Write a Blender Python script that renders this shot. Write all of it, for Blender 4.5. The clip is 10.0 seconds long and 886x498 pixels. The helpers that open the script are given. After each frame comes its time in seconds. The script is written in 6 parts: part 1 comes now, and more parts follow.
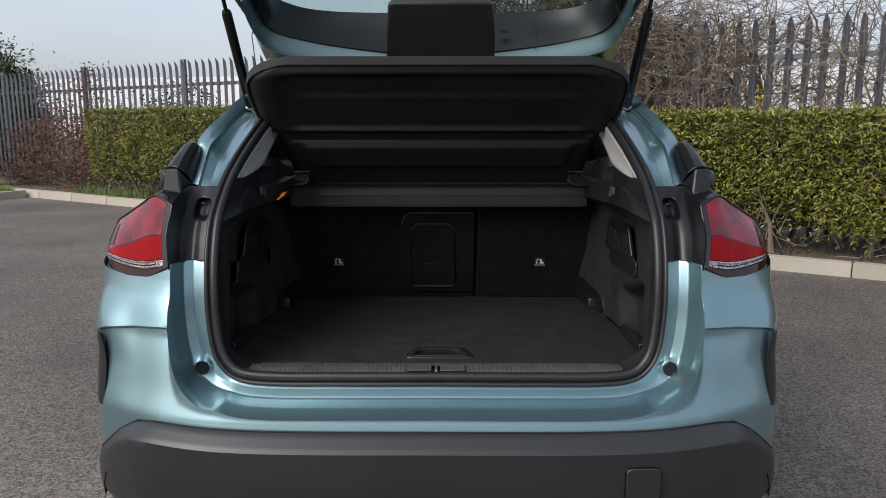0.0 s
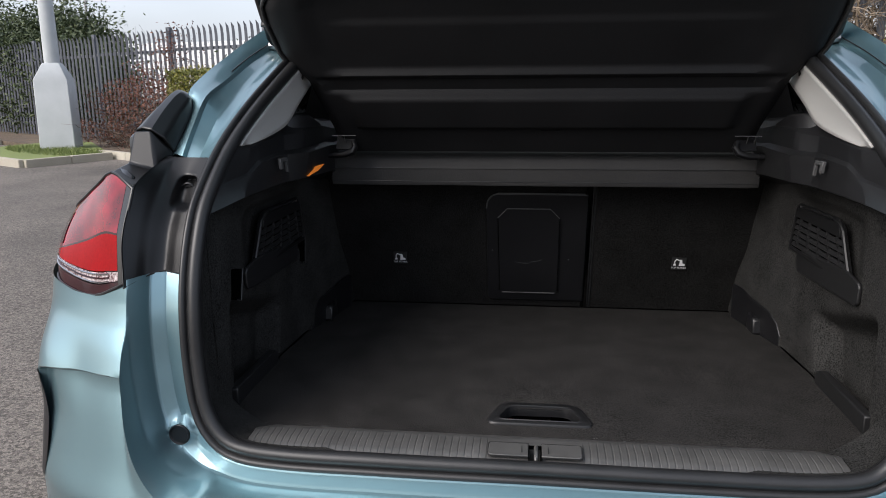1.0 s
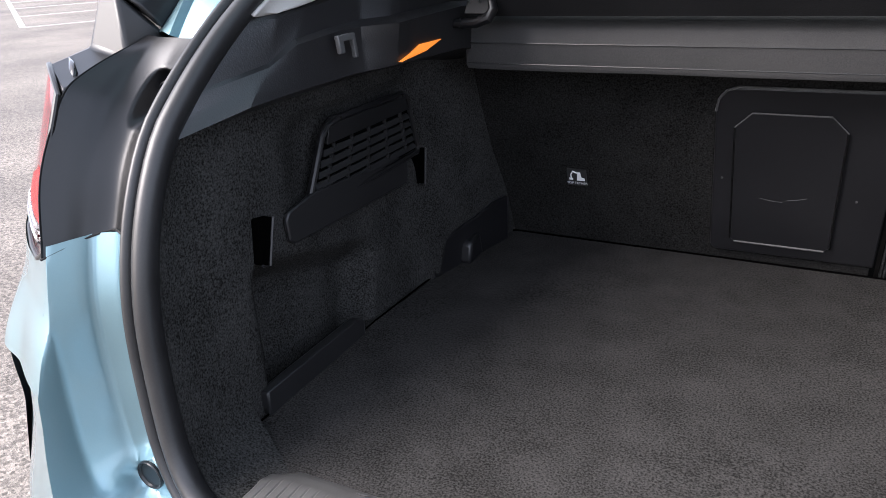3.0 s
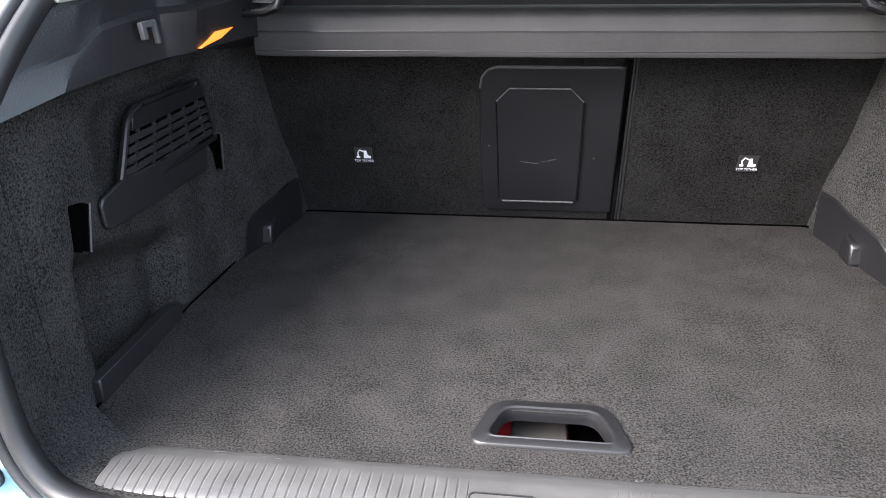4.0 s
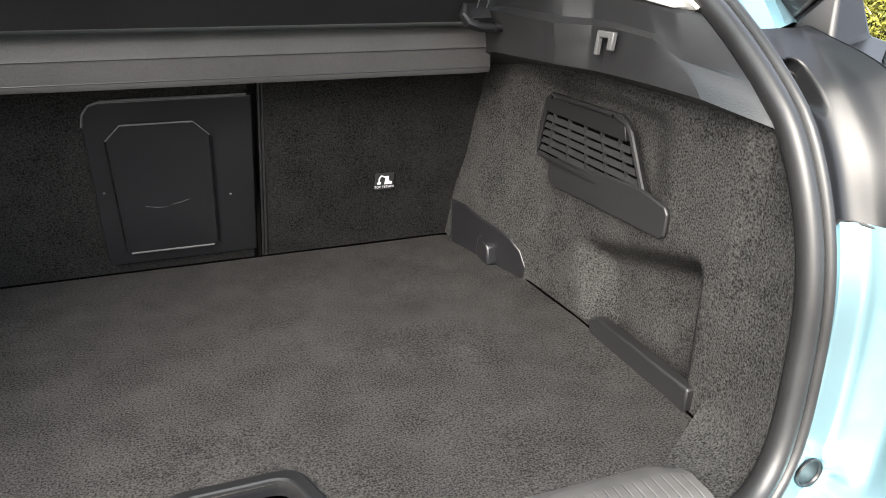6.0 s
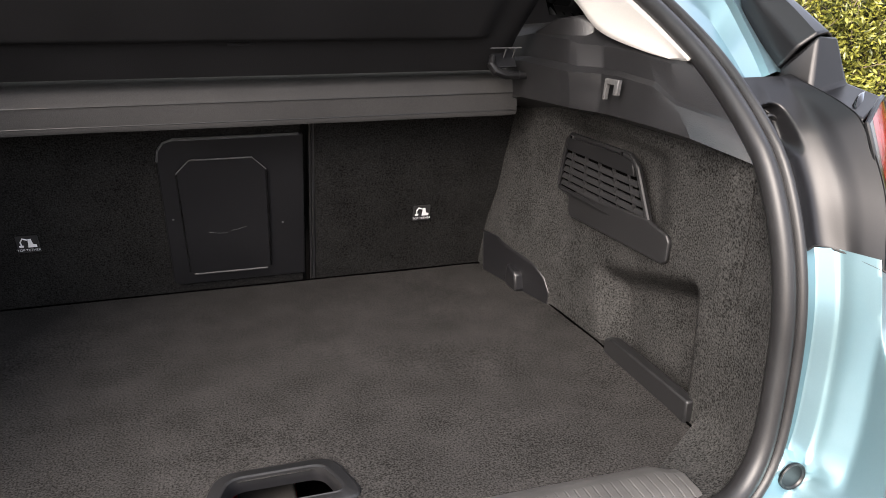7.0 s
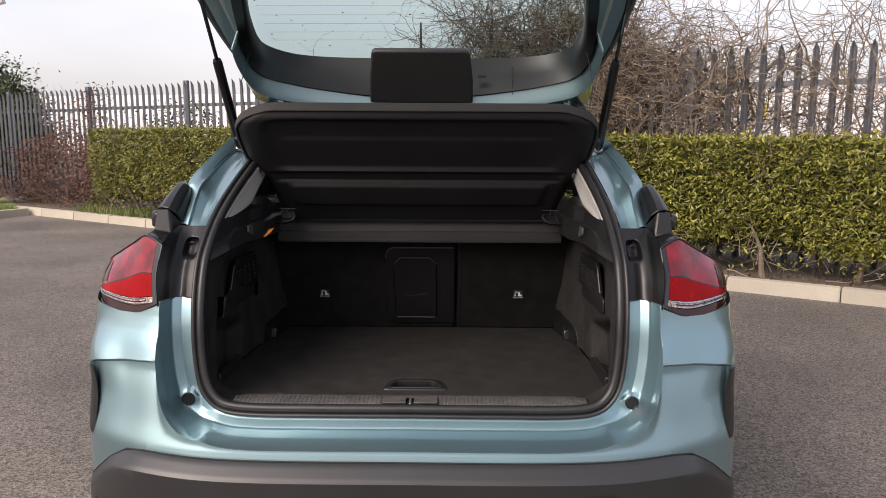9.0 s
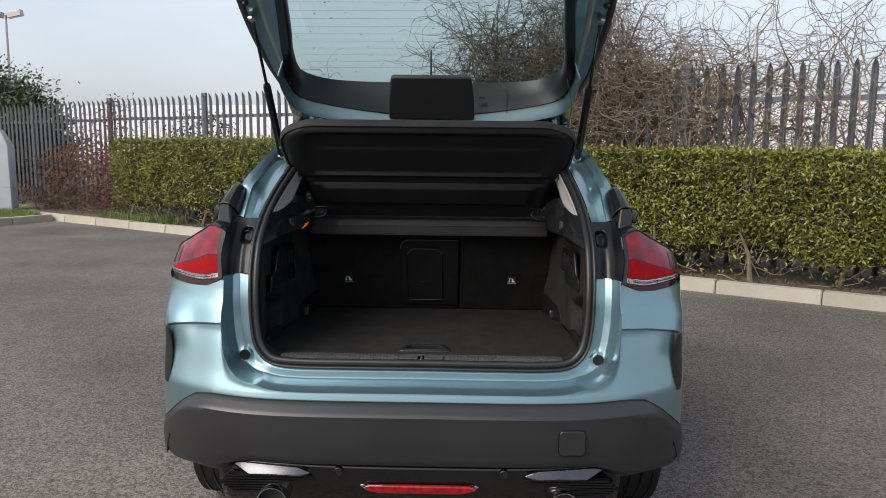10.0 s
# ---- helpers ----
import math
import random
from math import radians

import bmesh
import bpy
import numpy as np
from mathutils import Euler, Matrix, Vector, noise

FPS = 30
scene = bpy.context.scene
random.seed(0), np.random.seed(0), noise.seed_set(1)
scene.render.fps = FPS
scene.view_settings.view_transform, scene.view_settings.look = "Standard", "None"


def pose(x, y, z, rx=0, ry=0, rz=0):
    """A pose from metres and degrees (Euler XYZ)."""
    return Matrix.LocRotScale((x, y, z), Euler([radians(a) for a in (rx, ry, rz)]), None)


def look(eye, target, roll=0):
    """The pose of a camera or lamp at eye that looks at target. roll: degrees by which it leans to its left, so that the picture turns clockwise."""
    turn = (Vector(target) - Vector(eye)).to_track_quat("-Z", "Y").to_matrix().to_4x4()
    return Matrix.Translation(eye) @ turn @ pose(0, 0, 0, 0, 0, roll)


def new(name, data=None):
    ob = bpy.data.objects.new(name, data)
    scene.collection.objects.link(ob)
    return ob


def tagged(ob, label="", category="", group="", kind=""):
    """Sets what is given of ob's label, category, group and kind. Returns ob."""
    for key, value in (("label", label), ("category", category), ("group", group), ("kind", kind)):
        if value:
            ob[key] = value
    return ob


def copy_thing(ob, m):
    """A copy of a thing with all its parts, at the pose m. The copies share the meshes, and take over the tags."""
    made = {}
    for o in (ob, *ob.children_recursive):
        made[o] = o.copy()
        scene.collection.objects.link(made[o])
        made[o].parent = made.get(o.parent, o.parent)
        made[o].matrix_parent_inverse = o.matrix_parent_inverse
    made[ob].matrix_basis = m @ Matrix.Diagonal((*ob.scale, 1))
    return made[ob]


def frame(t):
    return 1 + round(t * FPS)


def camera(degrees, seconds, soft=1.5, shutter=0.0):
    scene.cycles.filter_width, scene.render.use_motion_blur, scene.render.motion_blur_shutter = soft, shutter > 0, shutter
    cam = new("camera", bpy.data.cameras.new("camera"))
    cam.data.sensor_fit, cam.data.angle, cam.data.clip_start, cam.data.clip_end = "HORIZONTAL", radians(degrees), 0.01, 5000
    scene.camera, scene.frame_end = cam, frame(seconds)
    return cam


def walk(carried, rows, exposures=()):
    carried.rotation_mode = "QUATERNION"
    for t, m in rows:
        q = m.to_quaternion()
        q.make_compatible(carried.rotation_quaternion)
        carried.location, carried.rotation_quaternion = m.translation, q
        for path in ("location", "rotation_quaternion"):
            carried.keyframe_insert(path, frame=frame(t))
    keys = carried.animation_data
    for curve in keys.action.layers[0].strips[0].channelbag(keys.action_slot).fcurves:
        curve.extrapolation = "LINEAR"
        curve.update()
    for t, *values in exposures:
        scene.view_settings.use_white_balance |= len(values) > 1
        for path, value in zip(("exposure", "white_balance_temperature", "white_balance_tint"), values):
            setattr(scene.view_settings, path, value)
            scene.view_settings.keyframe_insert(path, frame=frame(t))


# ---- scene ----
cam = camera(61.7, 10.0, soft=0.95)
PATH = [
    (0, (0.026, -1.502, 1.286), (0.014, 0.469, 0.942), 0.0),
    (0.5, (0.02, -1.196, 1.267), (-0.056, 0.768, 0.895), -0.2),
    (1, (-0.009, -0.872, 1.246), (-0.249, 1.064, 0.805), -0.4),
    (1.5, (-0.001, -0.578, 1.241), (-0.502, 1.284, 0.709), -0.8),
    (2, (0.035, -0.34, 1.222), (-0.81, 1.355, 0.579), -2.2),
    (2.2, (0.035, -0.293, 1.218), (-0.909, 1.326, 0.519), -2.6),
    (3.3, (-0.007, -0.296, 1.208), (-0.757, 1.37, 0.396), -3.1),
    (3.5, (-0.022, -0.332, 1.204), (-0.614, 1.397, 0.391), -2.5),
    (4, (-0.013, -0.41, 1.214), (-0.267, 1.399, 0.4), -1.1),
    (4.5, (0.019, -0.448, 1.211), (-0.004, 1.383, 0.407), -0.6),
    (5, (0.039, -0.419, 1.204), (0.282, 1.403, 0.415), -0.1),
    (5.5, (-0.006, -0.34, 1.202), (0.549, 1.42, 0.43), 0.5),
    (5.7, (-0.016, -0.327, 1.199), (0.646, 1.397, 0.433), 0.7),
    (6.8, (-0.016, -0.376, 1.197), (0.665, 1.376, 0.514), 0.6),
    (7, (-0.022, -0.438, 1.215), (0.535, 1.369, 0.564), 0.3),
    (7.5, (0.003, -0.67, 1.278), (0.259, 1.242, 0.752), 0.2),
    (7.8, (0.021, -0.81, 1.321), (0.106, 1.126, 0.825), 1.0),
    (8, (0.002, -0.971, 1.316), (0.086, 0.98, 0.883), 0.2),
    (8.5, (0.035, -1.291, 1.344), (0.042, 0.678, 0.994), 0.2),
    (9, (0.092, -1.589, 1.354), (0.074, 0.388, 1.055), 0.3),
    (9.5, (0.097, -1.834, 1.358), (0.067, 0.147, 1.08), 0.4),
    (10, (0.102, -2.044, 1.353), (0.065, -0.063, 1.083), 0.6),
]
walk(cam, [(t, look(eye, target, roll)) for t, eye, target, roll in PATH], [(0, .8, 6250, 11), (.6, .85, 6200, 12), (1.0, 1.2, 6250, 12), (1.5, 1.9, 6250, 15), (2, 2.45, 6450, 14), (3.4, 2.9, 6150, 16), (4.4, 3.8, 6300, 11), (5.5, 3.6, 6450, 6), (7, 2.6, 6750, 15), (7.6, 2.85, 6950, 16), (8, 2.6, 7150, 18), (8.6, 1.6, 7400, 24), (9.0, 1.25, 7000, 19), (9.4, 1.1, 6550, 13), (10, .95, 6400, 11)])

# ---------------------------------------------------------------- world, sun
world = bpy.data.worlds.new("world")
scene.world = world
world.use_nodes = True
wn = world.node_tree.nodes
wn.clear()
sky = wn.new("ShaderNodeTexSky")
sky.sky_type = "NISHITA"
sky.sun_disc = False
SUN_ELEVATION, SUN_AZIMUTH = 39.0, 228.0   # azimuth clockwise from +y: behind and to the left
sky.sun_elevation, sky.sun_rotation = radians(SUN_ELEVATION), radians(SUN_AZIMUTH)
sky.air_density, sky.dust_density, sky.ozone_density = 1.0, 5.0, 1.5
wbg = wn.new("ShaderNodeBackground")
wbg.inputs["Strength"].default_value = 0.112
wout = wn.new("ShaderNodeOutputWorld")
# thin bright cloud over the blue
wco, wno, wra, wmx = wn.new("ShaderNodeTexCoord"), wn.new("ShaderNodeTexNoise"), wn.new("ShaderNodeMapRange"), wn.new("ShaderNodeMix")
wmap = wn.new("ShaderNodeMapping")
wmap.inputs["Scale"].default_value = (1, 1, 3.0)
wno.inputs["Scale"].default_value, wno.inputs["Detail"].default_value = 1.6, 5
wra.inputs[1].default_value, wra.inputs[2].default_value, wra.inputs[3].default_value, wra.inputs[4].default_value = 0.3, 0.7, 0.35, 0.72
wmx.data_type = "RGBA"
wmx.inputs[7].default_value = (4.4, 4.6, 4.9, 1)
wl = world.node_tree.links
wl.new(wco.outputs["Generated"], wmap.inputs[0])
wl.new(wmap.outputs[0], wno.inputs["Vector"])
wl.new(wno.outputs[0], wra.inputs[0])
wl.new(wra.outputs[0], wmx.inputs[0])
wl.new(sky.outputs[0], wmx.inputs[6])
wl.new(wmx.outputs[2], wbg.inputs[0])
world.node_tree.links.new(wbg.outputs[0], wout.inputs[0])

sun = new("sun", bpy.data.lights.new("sun", "SUN"))
sun.data.energy, sun.data.angle, sun.data.color = 1.5, radians(44), (1.0, 0.965, 0.92)
_e, _a = radians(SUN_ELEVATION), radians(SUN_AZIMUTH)
sun.matrix_basis = look((math.sin(_a) * math.cos(_e) * 30, math.cos(_a) * math.cos(_e) * 30, math.sin(_e) * 30), (0, 0, 0))


# ---------------------------------------------------------------- materials
def material(name, dark, light, rough=0.5, metal=0.0, coarse=6.0, fine=300.0, bump=0.1, depth=0.001,
             coat=0.0, spec=0.5, fine_mix=0.5, rough_var=0.08, island=0.0, piece=0.0, glow=None, sheen=0.0, spread=0.2):
    """Two colours mixed by a coarse and a fine noise, with relief from the fine one."""
    m = bpy.data.materials.new(name)
    m.use_nodes = True
    nt = m.node_tree
    n, l = nt.nodes, nt.links
    b = n["Principled BSDF"]
    co = n.new("ShaderNodeTexCoord")
    n1, n2 = n.new("ShaderNodeTexNoise"), n.new("ShaderNodeTexNoise")
    n1.inputs["Scale"].default_value, n2.inputs["Scale"].default_value = coarse, fine
    n1.inputs["Detail"].default_value, n2.inputs["Detail"].default_value = 5, 3
    l.new(co.outputs["Object"], n1.inputs["Vector"])
    l.new(co.outputs["Object"], n2.inputs["Vector"])
    add = n.new("ShaderNodeMix")
    add.data_type = "FLOAT"
    add.inputs[0].default_value = fine_mix
    l.new(n1.outputs[0], add.inputs[2])
    l.new(n2.outputs[0], add.inputs[3])
    ramp = n.new("ShaderNodeMapRange")
    ramp.inputs[1].default_value, ramp.inputs[2].default_value = 0.5 - spread, 0.5 + spread
    l.new(add.outputs[0], ramp.inputs[0])
    fac = ramp.outputs[0]
    if island or piece:
        src = n.new("ShaderNodeNewGeometry").outputs["Random Per Island"] if island else n.new("ShaderNodeObjectInfo").outputs["Random"]
        mx = n.new("ShaderNodeMix")
        mx.data_type = "FLOAT"
        mx.inputs[0].default_value = island or piece
        l.new(fac, mx.inputs[2])
        l.new(src, mx.inputs[3])
        fac = mx.outputs[0]
    col = n.new("ShaderNodeMix")
    col.data_type = "RGBA"
    col.inputs[6].default_value, col.inputs[7].default_value = (*dark, 1), (*light, 1)
    l.new(fac, col.inputs[0])
    l.new(col.outputs[2], b.inputs["Base Color"])
    rr = n.new("ShaderNodeMapRange")
    rr.inputs[3].default_value, rr.inputs[4].default_value = max(0.02, rough - rough_var), min(1, rough + rough_var)
    l.new(n1.outputs[0], rr.inputs[0])
    l.new(rr.outputs[0], b.inputs["Roughness"])
    b.inputs["Metallic"].default_value = metal
    b.inputs["Coat Weight"].default_value, b.inputs["Coat Roughness"].default_value = coat, 0.04
    b.inputs["Specular IOR Level"].default_value = spec
    b.inputs["Sheen Weight"].default_value = sheen
    if bump:
        bp = n.new("ShaderNodeBump")
        bp.inputs["Strength"].default_value, bp.inputs["Distance"].default_value = bump, depth
        l.new(n2.outputs[0], bp.inputs["Height"])
        l.new(bp.outputs[0], b.inputs["Normal"])
    if glow:
        b.inputs["Emission Color"].default_value, b.inputs["Emission Strength"].default_value = (*glow[0], 1), glow[1]
    return m


def glass(name, colour, rough=0.02):
    """Clear sheet: it lets light through and mirrors more at a slant."""
    m = bpy.data.materials.new(name)
    m.use_nodes = True
    n, l = m.node_tree.nodes, m.node_tree.links
    n.clear()
    out, mix, lw = n.new("ShaderNodeOutputMaterial"), n.new("ShaderNodeMixShader"), n.new("ShaderNodeLayerWeight")
    pw, ra = n.new("ShaderNodeMath"), n.new("ShaderNodeMapRange")
    tr, gl = n.new("ShaderNodeBsdfTransparent"), n.new("ShaderNodeBsdfGlossy")
    tr.inputs[0].default_value = (*colour, 1)
    gl.inputs["Roughness"].default_value = rough
    lw.inputs[0].default_value = 0.5
    pw.operation = "POWER"
    pw.inputs[1].default_value = 4.0
    ra.inputs[3].default_value, ra.inputs[4].default_value = 0.05, 0.9
    l.new(lw.outputs["Facing"], pw.inputs[0])
    l.new(pw.outputs[0], ra.inputs[0])
    l.new(ra.outputs[0], mix.inputs[0])
    l.new(tr.outputs[0], mix.inputs[1])
    l.new(gl.outputs[0], mix.inputs[2])
    l.new(mix.outputs[0], out.inputs[0])
    return m


PAINT = material("turquoise_paint", (0.19, 0.312, 0.352), (0.222, 0.35, 0.39), 0.38, 0.85, 3, 900, 0, 0, coat=1.0, rough_var=0.02, fine_mix=0.3)
GRAIN = material("black_grained_plastic", (0.0058, 0.0058, 0.0066), (0.0098, 0.0098, 0.011), 0.36, 0, 9, 700, 0.12, 0.0006, spec=0.5)
BUMPER = material("grey_bumper_plastic", (0.0125, 0.0128, 0.0136), (0.0178, 0.0183, 0.0194), 0.40, 0, 5, 900, 0.12, 0.0006, spec=0.6)
GLOSS = material("gloss_black", (0.003, 0.003, 0.0035), (0.005, 0.005, 0.0055), 0.10, 0, 6, 500, 0.02, 0.0003, coat=0.4)
SATIN = material("satin_black_plastic", (0.0035, 0.0035, 0.004), (0.0065, 0.0065, 0.0074), 0.36, 0, 10, 800, 0.05, 0.0004, spec=0.42)
MATTE = material("matte_black_plastic", (0.0035, 0.0035, 0.004), (0.0062, 0.0062, 0.007), 0.36, 0, 9, 700, 0.08, 0.0005, spec=0.45)
CARPET = material("charcoal_carpet", (0.0086, 0.0082, 0.0079), (0.0423, 0.0402, 0.0386), 0.95, 0, 20, 440, 0.48, 0.0016, spec=0.03, fine_mix=0.80, spread=0.138)
SIDECARPET = material("charcoal_felt", (0.0078, 0.0077, 0.0075), (0.0445, 0.0439, 0.0425), 0.95, 0, 16, 440, 0.5, 0.0016, spec=0.02, fine_mix=0.78, spread=0.14)
SEATCLOTH = material("black_seat_felt", (0.0040, 0.0039, 0.0038), (0.0205, 0.02, 0.0195), 0.95, 0, 16, 440, 0.48, 0.0016, spec=0.02, fine_mix=0.79, spread=0.145)
SHELF = material("black_shelf_cloth", (0.0054, 0.0054, 0.0058), (0.0100, 0.0100, 0.0107), 0.6, 0, 10, 600, 0.25, 0.001, spec=0.22)
# paler copy of the shelf cloth, with caught light put into its colour
SHELFEDGE = material("lit_shelf_cloth", (0.0185, 0.0183, 0.0183), (0.044, 0.0432, 0.0424), 0.8, 0, 12, 900, 0.3, 0.0008, spec=0.25, fine_mix=0.7)
MIDPLASTIC = material("dark_grey_plastic", (0.0095, 0.0095, 0.010), (0.0145, 0.0145, 0.0152), 0.42, 0, 9, 700, 0.1, 0.0005, spec=0.42)
BOXGREY = material("dark_cover_plastic", (0.024, 0.024, 0.0255), (0.033, 0.033, 0.0347), 0.42, 0, 9, 700, 0.1, 0.0005, spec=0.45)
TRIMGREY = material("dark_side_trim_plastic", (0.008, 0.008, 0.0087), (0.0132, 0.0132, 0.0142), 0.36, 0, 9, 600, 0.35, 0.0008, spec=0.68)
SILLGREY = material("grey_sill_plastic", (0.052, 0.051, 0.0497), (0.079, 0.0775, 0.075), 0.33, 0, 26, 700, 0.08, 0.0004, fine_mix=0.35)
RUBBER = material("black_rubber", (0.010, 0.010, 0.0105), (0.018, 0.018, 0.0187), 0.42, 0, 20, 500, 0.08, 0.0004, spec=0.5)
PALETRIM = material("pale_grey_trim", (0.36, 0.351, 0.335), (0.42, 0.411, 0.395), 0.6, 0, 8, 600, 0.1, 0.0005)
GREYCLIP = material("grey_hook_plastic", (0.05, 0.05, 0.05), (0.075, 0.075, 0.075), 0.4, 0, 20, 600, 0.05, 0.0003)
CHROME = material("chrome", (0.55, 0.55, 0.56), (0.62, 0.62, 0.63), 0.12, 1.0, 8, 400, 0.02, 0.0003)
STEEL = material("brushed_steel", (0.3, 0.29, 0.28), (0.4, 0.39, 0.38), 0.3, 1.0, 30, 500, 0.05, 0.0003)
GUNMETAL = material("dark_satin_metal", (0.085, 0.085, 0.09), (0.125, 0.125, 0.13), 0.28, 1.0, 30, 500, 0.03, 0.0003)
FOGLENS = material("red_fog_lens", (0.05, 0.001, 0.003), (0.40, 0.006, 0.012), 0.08, 0, 25, 70, 0.05, 0.001, coat=0.5, fine_mix=0.7)
REDLENS = material("red_lens", (0.17, 0.0003, 0.001), (0.27, 0.0008, 0.003), 0.25, 0, 20, 260, 0.12, 0.001, spec=0.10)
SMOKELENS = material("smoked_red_lens", (0.08, 0.0015, 0.006), (0.26, 0.005, 0.017), 0.08, 0, 14, 30, 0.02, 0.0005, coat=0.4, fine_mix=0.3, spec=0.3, spread=0.12)
DARKLENS = material("dark_red_lens", (0.012, 0.0005, 0.0015), (0.028, 0.0015, 0.004), 0.12, 0, 20, 260, 0.05, 0.001, coat=0.2, spec=0.3)
CLEARLENS = material("clear_ribbed_lens", (0.07, 0.02, 0.02), (0.55, 0.48, 0.48), 0.14, 0.1, 60, 220, 0.3, 0.002, coat=0.5, fine_mix=0.7, spread=0.1)
AMBER = material("lit_courtesy_lamp", (0.7, 0.22, 0.04), (0.8, 0.28, 0.05), 0.4, 0, 30, 300, 0.05, 0.0005, glow=((1.0, 0.27, 0.03), 0.13))
WHITEINK = material("white_print", (0.68, 0.68, 0.68), (0.75, 0.75, 0.75), 0.6, 0, 30, 300, 0, 0)
STRIKER = material("striker_steel", (0.35, 0.34, 0.33), (0.5, 0.49, 0.47), 0.35, 0.9, 30, 300, 0.05, 0.0003)
BAGGREY = material("grey_bag_cloth", (0.035, 0.033, 0.031), (0.055, 0.052, 0.049), 0.9, 0, 20, 500, 0.1, 0.0005, spec=0.1)
# near-black that paints the shade in gaps, slots and under the floor
VOID = material("hole_shade_black", (0.0008, 0.0008, 0.0008), (0.0014, 0.0014, 0.0014), 0.95, 0, 30, 300, 0, 0, spec=0.0)
GRILLE = material("black_grille_plastic", (0.0062, 0.0062, 0.0066), (0.0098, 0.0098, 0.0104), 0.4, 0, 9, 700, 0.1, 0.0005, spec=0.45)
BLACKINK = material("black_cloth_tag", (0.008, 0.008, 0.008), (0.012, 0.012, 0.012), 0.7, 0, 30, 300, 0, 0)
REDCLOTH = material("red_tool_bag", (0.28, 0.01, 0.015), (0.36, 0.015, 0.02), 0.6, 0, 30, 300, 0.1, 0.0005)
TYRE = material("tyre_rubber", (0.007, 0.007, 0.007), (0.013, 0.013, 0.0125), 0.75, 0, 12, 400, 0.2, 0.001)
WINDOW = glass("tinted_glass", (0.55, 0.66, 0.64))
DARKWINDOW = glass("dark_side_glass", (0.12, 0.13, 0.13))


def asphalt():
    """Bound aggregate: stones of many greys and browns, worn lanes and a few dark stains."""
    m = material("worn_asphalt", (0.054, 0.0485, 0.043), (0.192, 0.168, 0.146), 0.82, 0, 0.6, 210, 0.8, 0.006, spec=0.3, fine_mix=0.74, spread=0.15)
    nt = m.node_tree
    n, l = nt.nodes, nt.links
    b = n["Principled BSDF"]
    co = n.new("ShaderNodeTexCoord")
    vo, big, mr, mix, mix2, mr2 = n.new("ShaderNodeTexVoronoi"), n.new("ShaderNodeTexNoise"), n.new("ShaderNodeMapRange"), n.new("ShaderNodeMix"), n.new("ShaderNodeMix"), n.new("ShaderNodeMapRange")
    vo.inputs["Scale"].default_value = 105
    big.inputs["Scale"].default_value, big.inputs["Detail"].default_value = 0.9, 3
    l.new(co.outputs["Object"], vo.inputs["Vector"])
    l.new(co.outputs["Object"], big.inputs["Vector"])
    sep = n.new("ShaderNodeSeparateColor")
    l.new(vo.outputs["Color"], sep.inputs[0])
    mr.inputs[1].default_value, mr.inputs[2].default_value, mr.inputs[3].default_value, mr.inputs[4].default_value = 0, 1, 0.45, 1.6
    l.new(sep.outputs[0], mr.inputs[0])
    src = b.inputs["Base Color"].links[0].from_socket
    mix.data_type = mix2.data_type = "RGBA"
    mix.blend_type = mix2.blend_type = "MULTIPLY"
    mix.inputs[0].default_value = mix2.inputs[0].default_value = 1.0
    l.new(src, mix.inputs[6])
    l.new(mr.outputs[0], mix.inputs[7])
    mr2.inputs[1].default_value, mr2.inputs[2].default_value, mr2.inputs[3].default_value, mr2.inputs[4].default_value = 0.3, 0.62, 0.74, 1.08
    l.new(big.outputs[0], mr2.inputs[0])
    l.new(mix.outputs[2], mix2.inputs[6])
    l.new(mr2.outputs[0], mix2.inputs[7])
    l.new(mix2.outputs[2], b.inputs["Base Color"])
    return m


ASPHALT = asphalt()
KERB = material("concrete_kerb", (0.27, 0.245, 0.195), (0.42, 0.385, 0.315), 0.85, 0, 4, 120, 0.5, 0.004, piece=0.35)
CONCRETE = material("grey_concrete", (0.33, 0.35, 0.36), (0.46, 0.48, 0.49), 0.85, 0, 3, 150, 0.3, 0.002)
SOIL = material("leaf_litter_soil", (0.045, 0.032, 0.022), (0.17, 0.125, 0.085), 0.95, 0, 5, 60, 1.0, 0.02)
GRASSMAT = material("short_grass", (0.06, 0.095, 0.02), (0.17, 0.2, 0.055), 0.8, 0, 4, 50, 0.3, 0.01, island=0.6)
LEAF = material("laurel_leaf", (0.019, 0.036, 0.008), (0.275, 0.265, 0.046), 0.36, 0, 1.2, 60, 0.1, 0.002, spec=0.42, island=0.7, fine_mix=0.2)
YOUNGLEAF = material("young_leaf", (0.11, 0.115, 0.02), (0.29, 0.25, 0.045), 0.45, 0, 1.2, 60, 0.1, 0.002, spec=0.35, island=0.6, fine_mix=0.2)
DARKLEAF = material("dark_evergreen_leaf", (0.022, 0.036, 0.016), (0.075, 0.095, 0.035), 0.5, 0, 0.8, 40, 0.1, 0.002, spec=0.3, island=0.6, fine_mix=0.2)
IVY = material("ivy_leaf", (0.05, 0.08, 0.02), (0.17, 0.2, 0.06), 0.5, 0, 0.8, 40, 0.1, 0.002, spec=0.3, island=0.6, fine_mix=0.2)
REDLEAF = material("red_brown_leaf", (0.060, 0.028, 0.021), (0.19, 0.088, 0.062), 0.7, 0, 0.8, 40, 0.1, 0.002, spec=0.2, island=0.6, fine_mix=0.2)
# near-black green that paints the shade deep in the hedge
CORE = material("hedge_core_shade", (0.012, 0.015, 0.006), (0.032, 0.034, 0.015), 0.95, 0, 8, 60, 0.8, 0.02)
TWIG = material("bare_twig", (0.10, 0.075, 0.052), (0.25, 0.195, 0.14), 0.85, 0, 3, 60, 0.2, 0.002, island=0.7, fine_mix=0.2)
